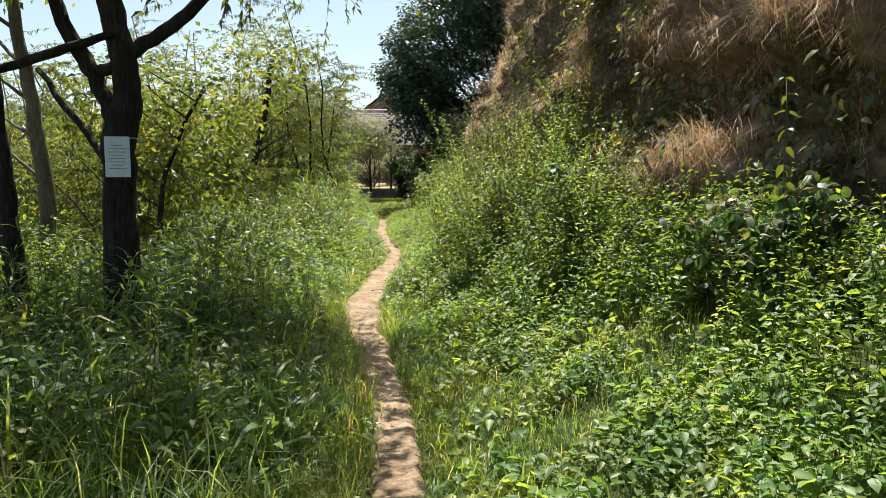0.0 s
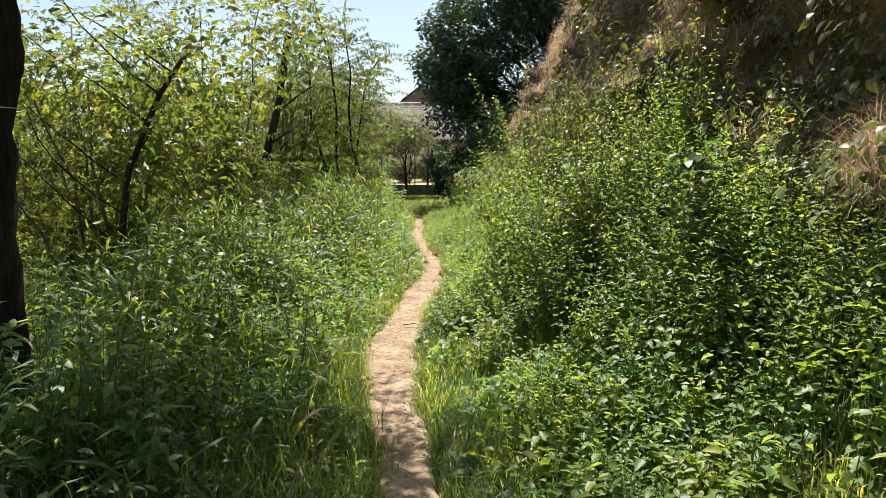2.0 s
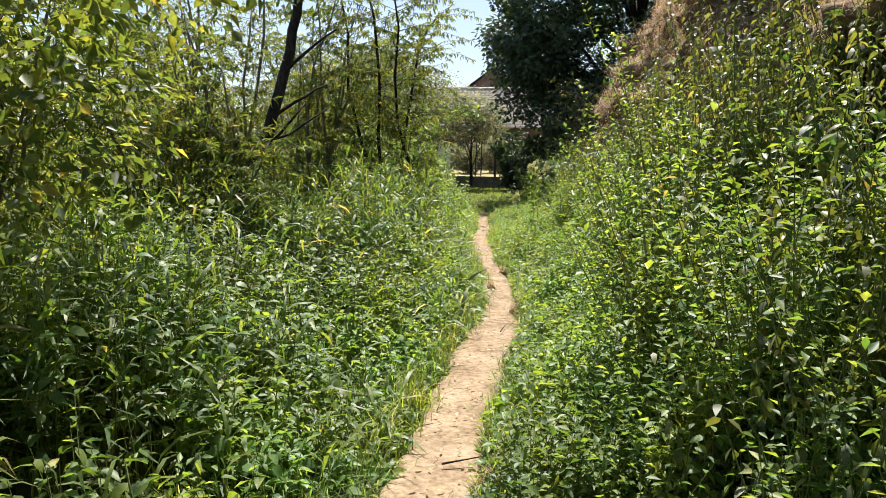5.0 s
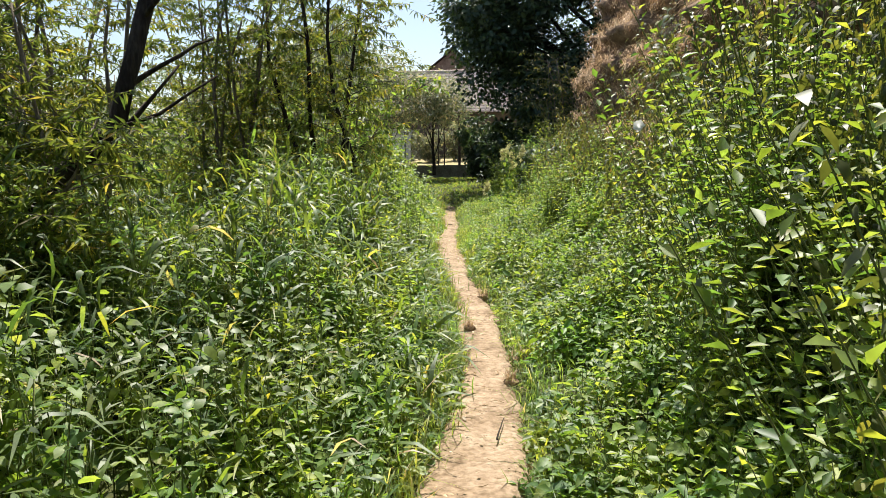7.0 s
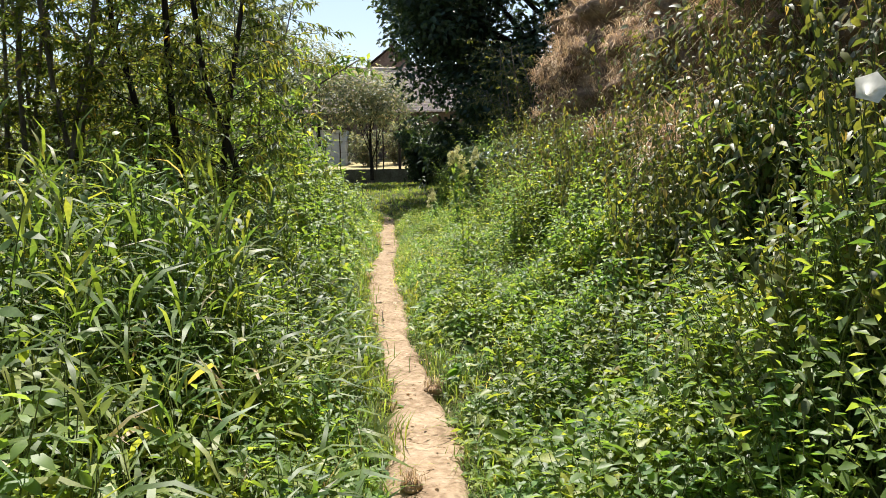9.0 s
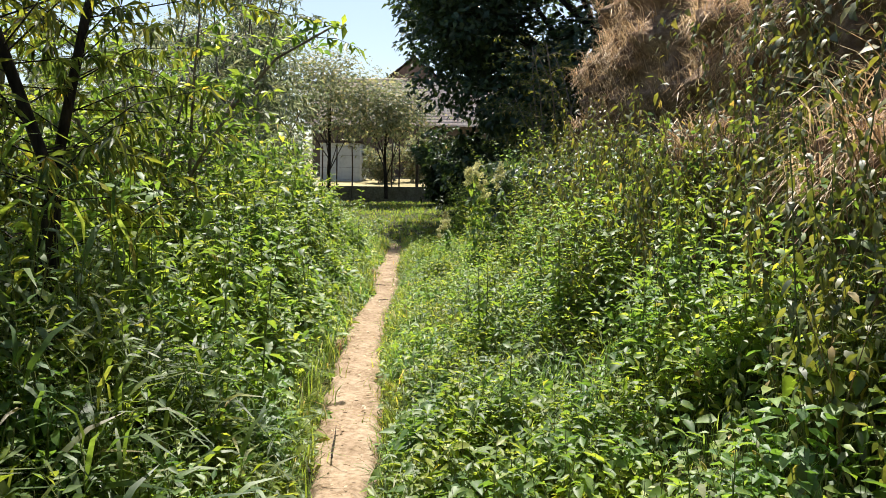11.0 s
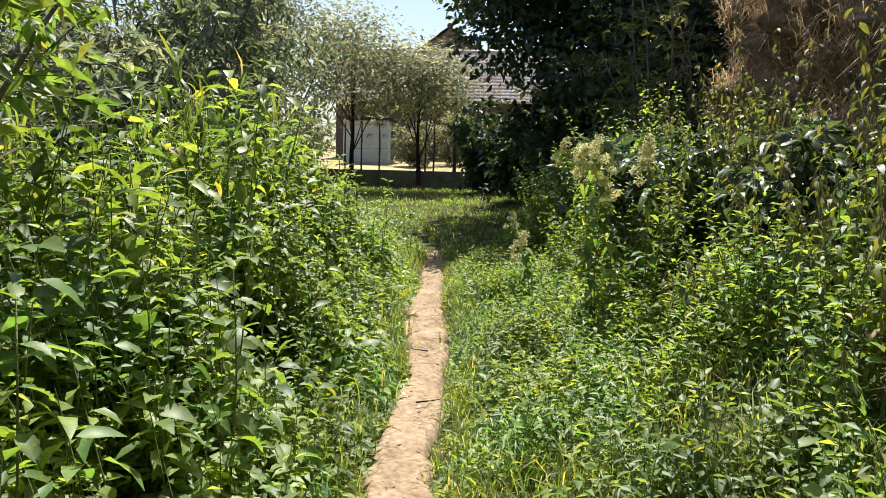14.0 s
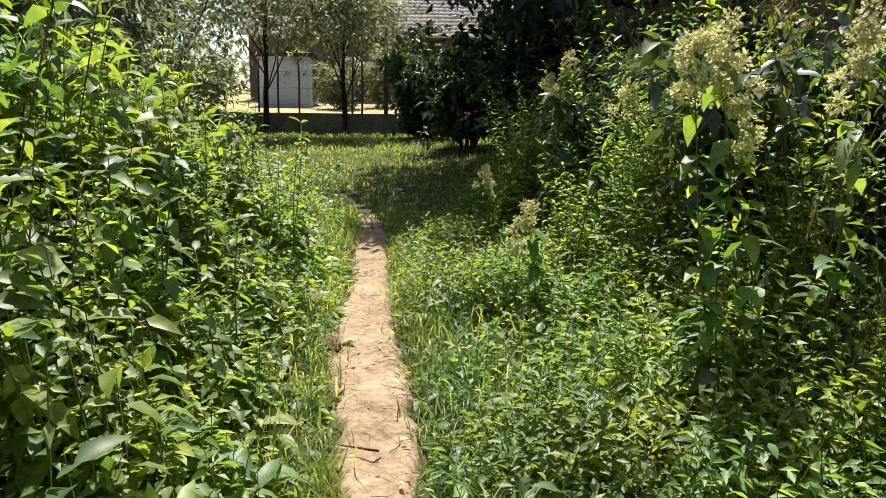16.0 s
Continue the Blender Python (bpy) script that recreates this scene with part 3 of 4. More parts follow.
for x0, x1 in ((-0.3, -0.13), (0.13, 0.3)):
    grass_patch("grass", "short worn grass spilling over the path's edge", 13000, (x0, x1, 2, 31), (0.04, 0.15), (0.003, 0.006), (0.5, 1.6), gap=0.13, steps=2, tuft=0.025)
    grass_patch("grass", "green tufts fringing the path", 4000, (1.6 * x0, 1.6 * x1, 2, 31), (0.12, 0.32), (0.004, 0.008), (0.6, 1.8), gap=0.17, steps=3, tuft=0.03)
grass_patch("grass", "sparse trampled grass on the start of the path", 13000, (-0.45, 0.45, -0.5, 6.5), (0.04, 0.16), (0.003, 0.006), (0.4, 1.6), gap=0.0, steps=2)
grass_patch("reed_grass", "long bright grass blades beside the start", 260, (-2.2, -1.1, 0.9, 3.2), (0.6, 1.0), (0.008, 0.016), (0.4, 1.3), steps=4)


# ---- dry grass on the bank ----
def bank_tufts(n, y0, y1, z0, z1, length, label, broad, blades_per=18, bald=-0.1):
    """Tufts on the bank's face, their blades arching out and hanging down."""
    v = BANK_V[(BANK_V[:, 1] > y0) & (BANK_V[:, 1] < y1) & (BANK_V[:, 2] > z0) & (BANK_V[:, 2] < z1)]
    thick = np.array([noise.noise(Vector((0.0, p[1] * 0.9, p[2] * 1.1))) for p in v])
    v = v[thick > bald]
    feet = v[rng.integers(0, len(v), n)]
    at = np.repeat(feet, blades_per, 0) + rng.normal(0, 0.06, (n * blades_per, 3))
    m = len(at)
    turn = np.pi + rng.normal(0, 0.7, m)
    tall = np.repeat(rng.uniform(*length, n), blades_per) * rng.uniform(0.6, 1.2, m)
    vv, ff = blades(at, tall, rng.uniform(0.6, 1.2, m) * broad, rng.uniform(0.6, 1.5, m), turn, 2 if blades_per < 15 else 3, np.repeat(rng.uniform(0.3, 1.5, n), blades_per) + rng.normal(0, 0.15, m))
    return tagged(link_mesh("dry_grass", vv, ff, STRAW), label, "dry grass", kind="stuff")


bank_tufts(2700, 1.5, 16, 1.1, 6.0, (0.15, 0.45), "bleached dry grass hanging from the clay bank", 0.0065, 13, -0.25)
bank_tufts(2600, 21, 29.5, 1.2, 5.6, (0.14, 0.4), "thick tawny dead grass on the bank's end", 0.009, 13, -0.4)
bank_tufts(500, 16, 22, 1.4, 5.6, (0.25, 0.6), "tawny dry grass on the shaded bank", 0.01)

for y0, y1, z0, z1 in ((5.6, 7.0, 1.35, 1.8), (7.8, 9.6, 2.1, 2.7), (4.4, 5.6, 2.5, 3.1), (12.4, 14.2, 2.9, 3.5), (9.6, 11.4, 2.9, 3.4)):
    bank_tufts(130, y0, y1, z0, z1, (0.25, 0.5), "pale dry grass spilling over a ledge of the bank", 0.006, 16, -1.0)


def bank_vines(n, y0, y1, z0, z1):
    v = BANK_V[(BANK_V[:, 1] > y0) & (BANK_V[:, 1] < y1) & (BANK_V[:, 2] > z0) & (BANK_V[:, 2] < z1)]
    feet = v[rng.integers(0, len(v), n // 30)]
    at = np.repeat(feet, 30, 0) + rng.normal(0, 0.13, (n // 30 * 30, 3)) - np.array([0.15, 0, 0])
    m = len(at)
    turn, drop = np.pi + rng.normal(0, 1.0, m), rng.normal(-0.6, 0.4, m)
    along = np.stack([np.cos(turn) * np.cos(drop), np.sin(turn) * np.cos(drop), np.sin(drop)], -1)
    up = np.stack([-np.ones(m), rng.normal(0, 0.4, m), np.ones(m)], -1)
    size = rng.uniform(0.06, 0.12, m)
    return tagged(link_mesh("bank_vine", *leaves(LEAF8, at, along, up, size, size * 0.6), WEED), "green climbing plants on the clay bank", "climbing plant", kind="stuff")


bank_vines(5200, 7.5, 14.5, 1.4, 4.8)
bank_vines(2200, 3.0, 9, 1.0, 2.4)
bank_vines(3000, 12, 22, 1.4, 3.6)


# ---- woody plants ----
def bough(start, heading, length, radius, bend, m=6):
    """A wandering limb as a line of points."""
    pts, d = [np.array(start, float)], unit(np.array(heading, float))
    for i in range(m - 1):
        pts.append(pts[-1] + d * length / (m - 1))
        d = unit(d + rng.normal(0, bend, 3) + np.array([0, 0, 0.06]))
    return np.array(pts), np.linspace(radius, radius * 0.35, m)


def along_line(lines, n, first=0.25):
    """n random points on a set of lines, with the line's heading there."""
    i, s = rng.integers(0, len(lines), n), rng.uniform(first, 1, n) * (lines.shape[1] - 1)
    k = np.minimum(s.astype(int), lines.shape[1] - 2)
    a, b = lines[i, k], lines[i, k + 1]
    return a + (b - a) * (s - k)[:, None], unit(b - a)


def shrub(name, label, category, x, y, height, spread, count, mat, size, ratio, stems=9, bark=None, drop=-0.35, group="", shape=None, bare=0.12):
    """A many-stemmed shrub: stems, twigs, and leaves along the twigs."""
    z = float(ground_z(np.array(x), np.array(y)))
    root = thing(name, label, category, (x, y, z), group)
    limbs = []
    for i in range(stems):
        a = 6.283 * (i + rng.random()) / stems
        out = spread * rng.uniform(0.3, 1.0) / height
        limbs.append(bough((0.15 * math.cos(a), 0.15 * math.sin(a), -0.05), (out * math.cos(a), out * math.sin(a), 1), height * rng.uniform(0.6, 0.98), 0.009 + 0.004 * height, 0.15, 7))
    lines, rad = np.array([l for l, _ in limbs]), np.array([r for _, r in limbs])
    m = max(330, stems * 34)
    at, way = along_line(lines, m, bare)
    turn = rng.uniform(0, 6.28, m)
    heading = unit(0.5 * way + np.stack([np.cos(turn), np.sin(turn), rng.uniform(-0.3, 0.5, m)], -1))
    s = np.linspace(0, 1, 3)
    reach = min(height, 4.6) * rng.uniform(0.1, 0.3, m)
    twigs = at[:, None] + heading[:, None] * (reach[:, None] * s)[..., None]
    twigs[..., 2] -= 0.35 * (reach[:, None] * s ** 2)
    for i in range(stems):
        part("stem", stem_bm(lines[i], rad[i]), bark or PALE_BARK, root)
    tv, tf = tubes(twigs, np.linspace(0.005, 0.0015, 3)[None] * np.ones((m, 1)))
    tagged(link_mesh("brushwood", tv, tf, bark or PALE_BARK, root), kind="stuff")
    at, way = along_line(twigs, count, 0.15)
    turn = rng.uniform(0, 6.28, count)
    dip = drop + rng.normal(0, 0.6, count)
    along = unit(0.35 * way + np.stack([np.cos(turn) * np.cos(dip), np.sin(turn) * np.cos(dip), np.sin(dip)], -1))
    up = np.stack([rng.normal(0, 0.6, count), rng.normal(0, 0.6, count), np.ones(count)], -1)
    length = size * rng.uniform(0.5, 1.4, count)
    tagged(link_mesh("leaves", *leaves(shape or LEAF2, at, along, up, length, length * ratio), mat, root), kind="stuff")
    return root


def stem_bm(line, rad, sides=7):
    v, f = tubes(np.array(line)[None], np.array(rad)[None], sides)
    bm = bmesh.new()
    vs = [bm.verts.new(p) for p in v]
    for q in f:
        bm.faces.new([vs[i] for i in q]).smooth = True
    bm.faces.new(vs[-sides:])
    return bm


WILLOWS = [(-4.3, 10.2, 3.4, 1.2), (-4.9, 15.6, 5.4, 1.4), (-4.3, 18.1, 5.0, 1.0), (-5.7, 12.2, 4.6, 1.6), (-4.0, 13.0, 3.2, 0.9),
           (-6.3, 17.2, 6.2, 1.9), (-7.2, 9.4, 3.8, 1.8), (-7.8, 13.6, 4.6, 1.8), (-6.6, 6.4, 2.8, 1.4), (-5.3, 20.6, 4.6, 1.4)]
for i, (x, y, h, w) in enumerate(WILLOWS):
    shrub("willow_shrub", "bushy willow shrub with narrow sunlit leaves", "willow shrub", x, y, h, w, 15000, WILLOW, 0.08, 0.21, group="willow shrubs beside the path")
shrub("slim_willow", "slim upright willow with fine drooping leaves", "willow", -2.95, 18.2, 6.8, 0.9, 15000, WILLOW, 0.085, 0.2, 4, BARK, drop=-0.8, bare=0.2)
for x, y, h, w in [(-3.8, 21.3, 3.6, 0.8), (-5.0, 22.5, 2.6, 1.2)]:
    shrub("elder_shrub", "bright green leafy shrub above the nettles", "shrub", x, y, h, w, 5200, NETTLE, 0.1, 0.4, group="leafy shrubs beside the path")
for x, y, h, w in [(-5.9, 26.5, 4.0, 1.6), (-5.7, 28.4, 5.6, 1.2), (-7.2, 33.8, 6.6, 1.5), (-6.3, 31.4, 6.4, 1.3), (-8.6, 29.5, 5.2, 2.0), (-7.4, 36, 5.2, 2.0), (-11.5, 33, 5.6, 2.4), (-9.5, 24.5, 4.6, 2.2), (-13, 28, 5.6, 2.4), (-12, 20, 5, 2.4)]:
    shrub("silver_willow", "tall grey-green willow with silvery leaves", "willow", x, y, h, w, 11000, SILVER, 0.15, 0.27, group="silvery willows by the meadow")
for x, y, h, w in [(1.15, 9.6, 1.3, 0.4), (1.4, 7.3, 1.1, 0.4), (1.5, 11.5, 1.8, 0.4), (1.25, 16.8, 1.5, 0.4), (2.0, 4.4, 1.0, 0.4)]:
    shrub("bramble_bush", "rounded dark green bramble bush below the bank", "bramble", x, y, h, w, 2600, BRAMBLE, 0.075, 0.6, 9, DRY_STEM, group="brambles below the bank", shape=LEAF4, drop=-0.5)
# shrubs in front of the bank and under the dark tree
for x, y, h, w in [(1.0, 30.0, 4.6, 1.0)]:
    shrub("elder_shrub", "yellow-green leafy shrub leaning on the bank", "shrub", x, y, h, w, 5500, WEED, 0.1, 0.36, group="leafy shrubs by the bank")
for x, y, h, w in [(-0.05, 25.6, 1.35, 0.55), (-0.2, 27.8, 1.45, 0.6), (0.5, 24.2, 1.2, 0.5)]:
    shrub("dark_shrub", "dark glossy-leaved shrub beside the path", "shrub", x, y, h, w, 2600, GLOSSY, 0.12, 0.45, group="dark shrubs by the path", shape=LEAF8)
for x, y, h, w in [(0.6, 32.5, 3.0, 1.4), (2.6, 31.0, 3.6, 1.5), (0.3, 37.0, 3.2, 1.4), (1.8, 35.5, 4.2, 2.0), (-2.0, 43.0, 2.7, 1.1), (4.5, 33, 5, 2), (-0.9, 39.8, 3.6, 1.7), (0.8, 41.0, 4.2, 2.0)]:
    shrub("dark_bush", "dense dark bush under the big tree", "bush", x, y, h, w, 6000, DARK, 0.2, 0.5, group="bushes under the big tree", bark=BARK)
for x, y, h, w in [(-8.2, 42.9, 3.0, 1.2), (-10.4, 43.2, 3.2, 1.6), (-5.0, 48.2, 2.2, 0.9), (-3.5, 49.5, 2.8, 1.1), (-6.6, 50.5, 2.4, 1.0)]:
    shrub("garden_bush", "loose green bush in the parched garden", "bush", x, y, h, w, 3000, ORCHARD, 0.15, 0.45, group="bushes in the garden")


def leaf_ball(centre, radii, count, size):
    """Leaves in the outer shell of a clump."""
    d = unit(rng.normal(0, 1, (count, 3)))
    at = np.array(centre) + d * np.array(radii) * rng.uniform(0.55, 1.08, (count, 1))
    turn = rng.uniform(0, 6.28, count)
    along = unit(0.8 * d + np.stack([np.cos(turn), np.sin(turn), rng.uniform(-0.9, 0.2, count)], -1))
    up = d + np.array([0, 0, 0.8]) + rng.normal(0, 0.3, (count, 3))
    length = size * rng.uniform(0.6, 1.3, count)
    return leaves(LEAF2, at, along, up, length, length * 0.55)


def merged(list_of):
    vs, fs, o = [], [], 0
    for v, f in list_of:
        vs.append(v)
        fs.append(f + o)
        o += len(v)
    return np.concatenate(vs), np.concatenate(fs)


def big_tree(x, y, z, height, spread, clumps, per, mat, size, label, low=2.0, boughs=(), girth=0.32, group=""):
    root = thing("tree", label, "tree", (x, y, z), group)
    trunk, rad = bough((0, 0, -0.2), (0, 0, 1), height * 0.7, girth, 0.06, 8)
    part("trunk", stem_bm(trunk, rad, 10), BARK, root)
    crown = []
    for i in range(clumps):
        t = (i + 0.5) / clumps
        h = low + (height - low) * t
        wide = spread * math.sin(math.pi * min(1, 0.12 + 0.86 * t) ** 0.8)
        a = i * 2.4 + rng.uniform(-0.4, 0.4)
        r = wide * rng.uniform(0.45, 0.95)
        c = np.array([r * math.cos(a), r * math.sin(a), h])
        s = rng.uniform(0.8, 1.35)
        crown.append(leaf_ball(c, (s * 1.15, s * 1.15, s * 0.85), per, size))
        if i % 3 == 0:
            foot = trunk[min(7, int(2 + 5 * t))]
            line, lr = bough(foot, c - foot, np.linalg.norm(c - foot), 0.28 * girth, 0.05, 6)
            part("limb", stem_bm(line, lr, 6), BARK, root)
    for c in boughs:
        foot = trunk[3]
        line, lr = bough(foot, np.array(c) - foot, np.linalg.norm(np.array(c) - foot), 0.07, 0.04, 6)
        part("limb", stem_bm(line, lr, 6), BARK, root)
        crown.append(leaf_ball(c, (1.2, 1.4, 0.7), 700, size))
    tagged(link_mesh("crown", *merged(crown), mat, root), kind="stuff")
    return root


big_tree(2.3, 35.8, 0.4, 13.5, 5.4, 90, 800, DARK, 0.22, "big dark-leaved tree shading the end of the path", 2.8, ((-4.2, -1.0, 5.6), (-4.6, 0.6, 6.4), (-3.6, -2.2, 5.0), (-4.4, 1.8, 5.2), (-3.0, 0.4, 4.2), (-3.4, 2.2, 6.2)))
big_tree(9.0, 38.0, 0.4, 13.0, 5.0, 40, 500, DARK, 0.24, "dark-leaved tree behind the bank", 2.5)

for x, y, h, w in [(-6.5, 43.3, 5.0, 2.1), (-4.3, 43.7, 3.9, 1.6), (-8.6, 41.6, 5.8, 2.6), (-10.8, 40.2, 5.6, 2.8)]:
    big_tree(x, y, 0.82, h, w, 26, 210, ORCHARD, 0.15, "old fruit tree with thin grey-green leaves by the fence", 2.7, (), 0.09, "fruit trees by the fence")


# ---- the leaning tree with a notice ----
def notice_tree():
    root = thing("tree", "dark forked willow trunk beside the path with a notice", "tree", (-2.65, 6.0, -0.05))

    def limb(name, pts, rads, sides=10):
        pts = np.array(pts, float)
        s = np.linspace(0, len(pts) - 1, len(pts) * 4 - 3)
        k = np.arange(len(pts))
        line = np.stack([np.interp(s, k, pts[:, c]) for c in range(3)], -1)
        line[1:-1] += 0.25 * (line[2:] + line[:-2] - 2 * line[1:-1]) + rng.normal(0, 0.008, line[1:-1].shape)
        return part(name, stem_bm(line, np.interp(s, k, rads) * (1 + rng.normal(0, 0.03, len(s))), sides), BARK, root)

    limb("trunk", [(0, 0, -0.2), (0.0, 0, 0.9), (-0.01, 0, 1.5), (0.03, 0, 1.95), (0.1, 0, 2.2), (0.08, 0, 2.5), (-0.05, 0.05, 2.95), (-0.2, 0.2, 3.6), (-0.1, 0.5, 4.6)], [0.17, 0.145, 0.13, 0.14, 0.11, 0.1, 0.1, 0.08, 0.05])
    limb("bough", [(0, 0, 1.9), (-0.1, 0.02, 2.2), (-0.2, 0.02, 2.4), (-0.42, 0.05, 2.75), (-0.6, 0.1, 3.3), (-0.9, 0.3, 4.2)], [0.07, 0.065, 0.07, 0.06, 0.05, 0.03])
    limb("bough", [(-0.2, 0, 2.33), (-0.1, 0, 2.4), (0.05, 0, 2.42)], [0.05, 0.05, 0.05])
    limb("bough", [(0.1, 0, 2.5), (0.4, 0, 2.68), (0.65, 0.1, 2.92), (1.1, 0.4, 3.5), (1.5, 1.0, 4.1)], [0.06, 0.055, 0.05, 0.04, 0.02])
    limb("bough", [(0.05, -0.1, 2.66), (-0.35, -0.2, 2.5), (-0.9, -0.3, 2.3), (-1.6, -0.5, 2.1)], [0.03, 0.04, 0.03, 0.02], 7)
    limb("bough", [(-0.1, 0.15, 1.55), (-0.5, 0.4, 2.0), (-1.0, 0.7, 2.5)], [0.025, 0.03, 0.025], 7)
    # hanging twigs with narrow leaves in the crown
    tips = np.array([(-0.1, 0.5, 4.6), (-0.9, 0.3, 4.2), (1.5, 1.0, 4.1), (1.1, 0.4, 3.5), (-0.2, 0.2, 3.8), (1.0, 2.2, 4.6), (0.3, 3.0, 4.4), (-0.8, 1.8, 4.4), (1.3, 3.4, 4.3), (-1.8, -0.2, 3.6), (-1.2, -1.0, 3.7), (1.9, 2.2, 4.4), (2.0, 1.0, 4.3), (0.6, 1.4, 4.8), (0.2, -0.6, 4.2), (-0.6, 3.2, 4.5), (-0.9, -1.6, 4.2), (0.5, -2.0, 4.3), (1.3, -0.6, 4.4)])
    limb("bough", [(-0.15, 0.4, 4.2), (0.2, 1.8, 4.7), (0.3, 3.0, 4.5)], [0.04, 0.03, 0.015], 6)
    limb("bough", [(1.1, 0.4, 3.5), (1.2, 2.0, 4.4), (1.3, 3.4, 4.3)], [0.035, 0.025, 0.012], 6)
    m = 700
    i = rng.integers(0, len(tips), m)
    turn = rng.uniform(0, 6.28, m)
    s = np.linspace(0, 1, 5)
    reach = rng.uniform(0.5, 1.3, m)
    heading = np.stack([np.cos(turn), np.sin(turn), rng.uniform(0.0, 0.8, m)], -1)
    twigs = tips[i][:, None] + heading[:, None] * (reach[:, None] * s)[..., None] * 0.9
    twigs[..., 2] -= 0.75 * reach[:, None] * s ** 2
    link_mesh("brushwood", *tubes(twigs, np.linspace(0.008, 0.002, 5)[None] * np.ones((m, 1))), BARK, root)["kind"] = "stuff"
    n = 20000
    at, way = along_line(twigs, n)
    turn, dip = rng.uniform(0, 6.28, n), rng.normal(-0.7, 0.4, n)
    along = unit(0.6 * way + np.stack([np.cos(turn) * np.cos(dip), np.sin(turn) * np.cos(dip), np.sin(dip)], -1))
    up = np.stack([rng.normal(0, 0.5, n), rng.normal(0, 0.5, n), np.ones(n)], -1)
    ln = rng.uniform(0.06, 0.12, n)
    link_mesh("crown", *leaves(LEAF2, at, along, up, ln, ln * 0.27), WILLOW, root)["kind"] = "stuff"
    shade = [leaf_ball(p, (0.9, 0.9, 0.55), 460, 0.12) for p in ((-0.6, -0.6, 4.7), (0.5, -0.9, 4.8), (1.5, 0.0, 4.9), (1.7, -0.9, 4.9), (2.0, 0.9, 5.0), (1.5, 2.2, 5.3), (2.2, 2.5, 5.3), (0.4, 2.4, 5.2), (0.3, 0.7, 5.1), (-1.3, 0.4, 4.7), (-0.4, -1.9, 4.7), (0.9, 1.6, 5.2), (-1.9, -0.8, 4.6))]
    link_mesh("upper_crown", *merged(shade), WILLOW, root)["kind"] = "stuff"


notice_tree()


def bare_trunk(x, y, pts, radius, bark, label, tufts=(), fan=(1.6, 4.2), reach=(0.7, 1.3)):
    root = thing("young_tree", label, "young tree", (x, y, float(ground_z(np.array(x), np.array(y)))))
    pts = np.array(pts, float)
    s = np.linspace(0, len(pts) - 1, len(pts) * 4)
    line = np.stack([np.interp(s, np.arange(len(pts)), pts[:, c]) for c in range(3)], -1) + rng.normal(0, 0.008, (len(s), 3))
    part("trunk", stem_bm(line, radius * np.linspace(1.1, 0.6, len(s)), 9), bark, root)
    for k in range(5, 19, 2):
        a = rng.uniform(*fan)
        ln, r = bough(line[min(k, len(line) - 2)], (math.cos(a), math.sin(a), 0.7), rng.uniform(*reach), radius * 0.3, 0.12, 6)
        part("branch", stem_bm(ln, r, 5), bark, root)
    if tufts:
        crown = [leaf_ball(p, (0.95, 0.95, 0.7), 650, 0.1) for p in tufts]
        tagged(link_mesh("crown", *merged(crown), WILLOW, root), kind="stuff")


bare_trunk(-3.2, 5.5, [(0, 0, -0.2), (-0.05, 0, 0.9), (-0.1, 0, 1.6), (-0.25, 0.1, 2.6), (-0.5, 0.3, 3.8)], 0.085, BARK, "leaning young tree with dark bark in the thicket", ((-0.4, 0.2, 3.7), (-1.3, -0.6, 3.6), (0.5, -0.9, 4.0), (-0.4, -1.6, 3.9), (-1.8, 0.6, 3.4)))
bare_trunk(-4.3, 8.0, [(0, 0, -0.2), (-0.03, 0, 1.5), (-0.15, 0, 2.5), (-0.3, 0, 3.4), (-0.5, 0.3, 4.4)], 0.085, PALE_BARK, "slim young tree with pale grey bark", ((-0.4, 0.2, 4.3), (-1.2, -0.6, 3.9), (0.6, -0.4, 4.6), (-0.6, 1.2, 4.5), (-1.6, -1.8, 3.4)))
bare_trunk(-5.4, 13.5, [(0, 0, -0.1), (0.35, 0.5, 0.75), (1.1, 0.6, 1.4), (1.7, 0.8, 1.9), (1.9, 1.1, 3.1), (2.0, 1.3, 4.1)], 0.085, BARK, "low leaning willow trunk with dark bark among weeds", ((2.0, 1.3, 4.2),), (-1.2, 1.6), (0.8, 1.5))
bare_trunk(-3.6, 9.2, [(0, 0, -0.1), (0.03, 0, 0.8), (0.1, 0, 1.5), (0.3, 0.2, 2.2), (0.5, 0.5, 2.7)], 0.036, BARK, "spreading young willow with dark crooked branches", ((0.3, 0.3, 2.3), (0.9, 0.7, 2.8), (-0.5, 0.4, 2.6), (0.2, 0.6, 1.6)), (-0.6, 6.0), (0.9, 1.8))


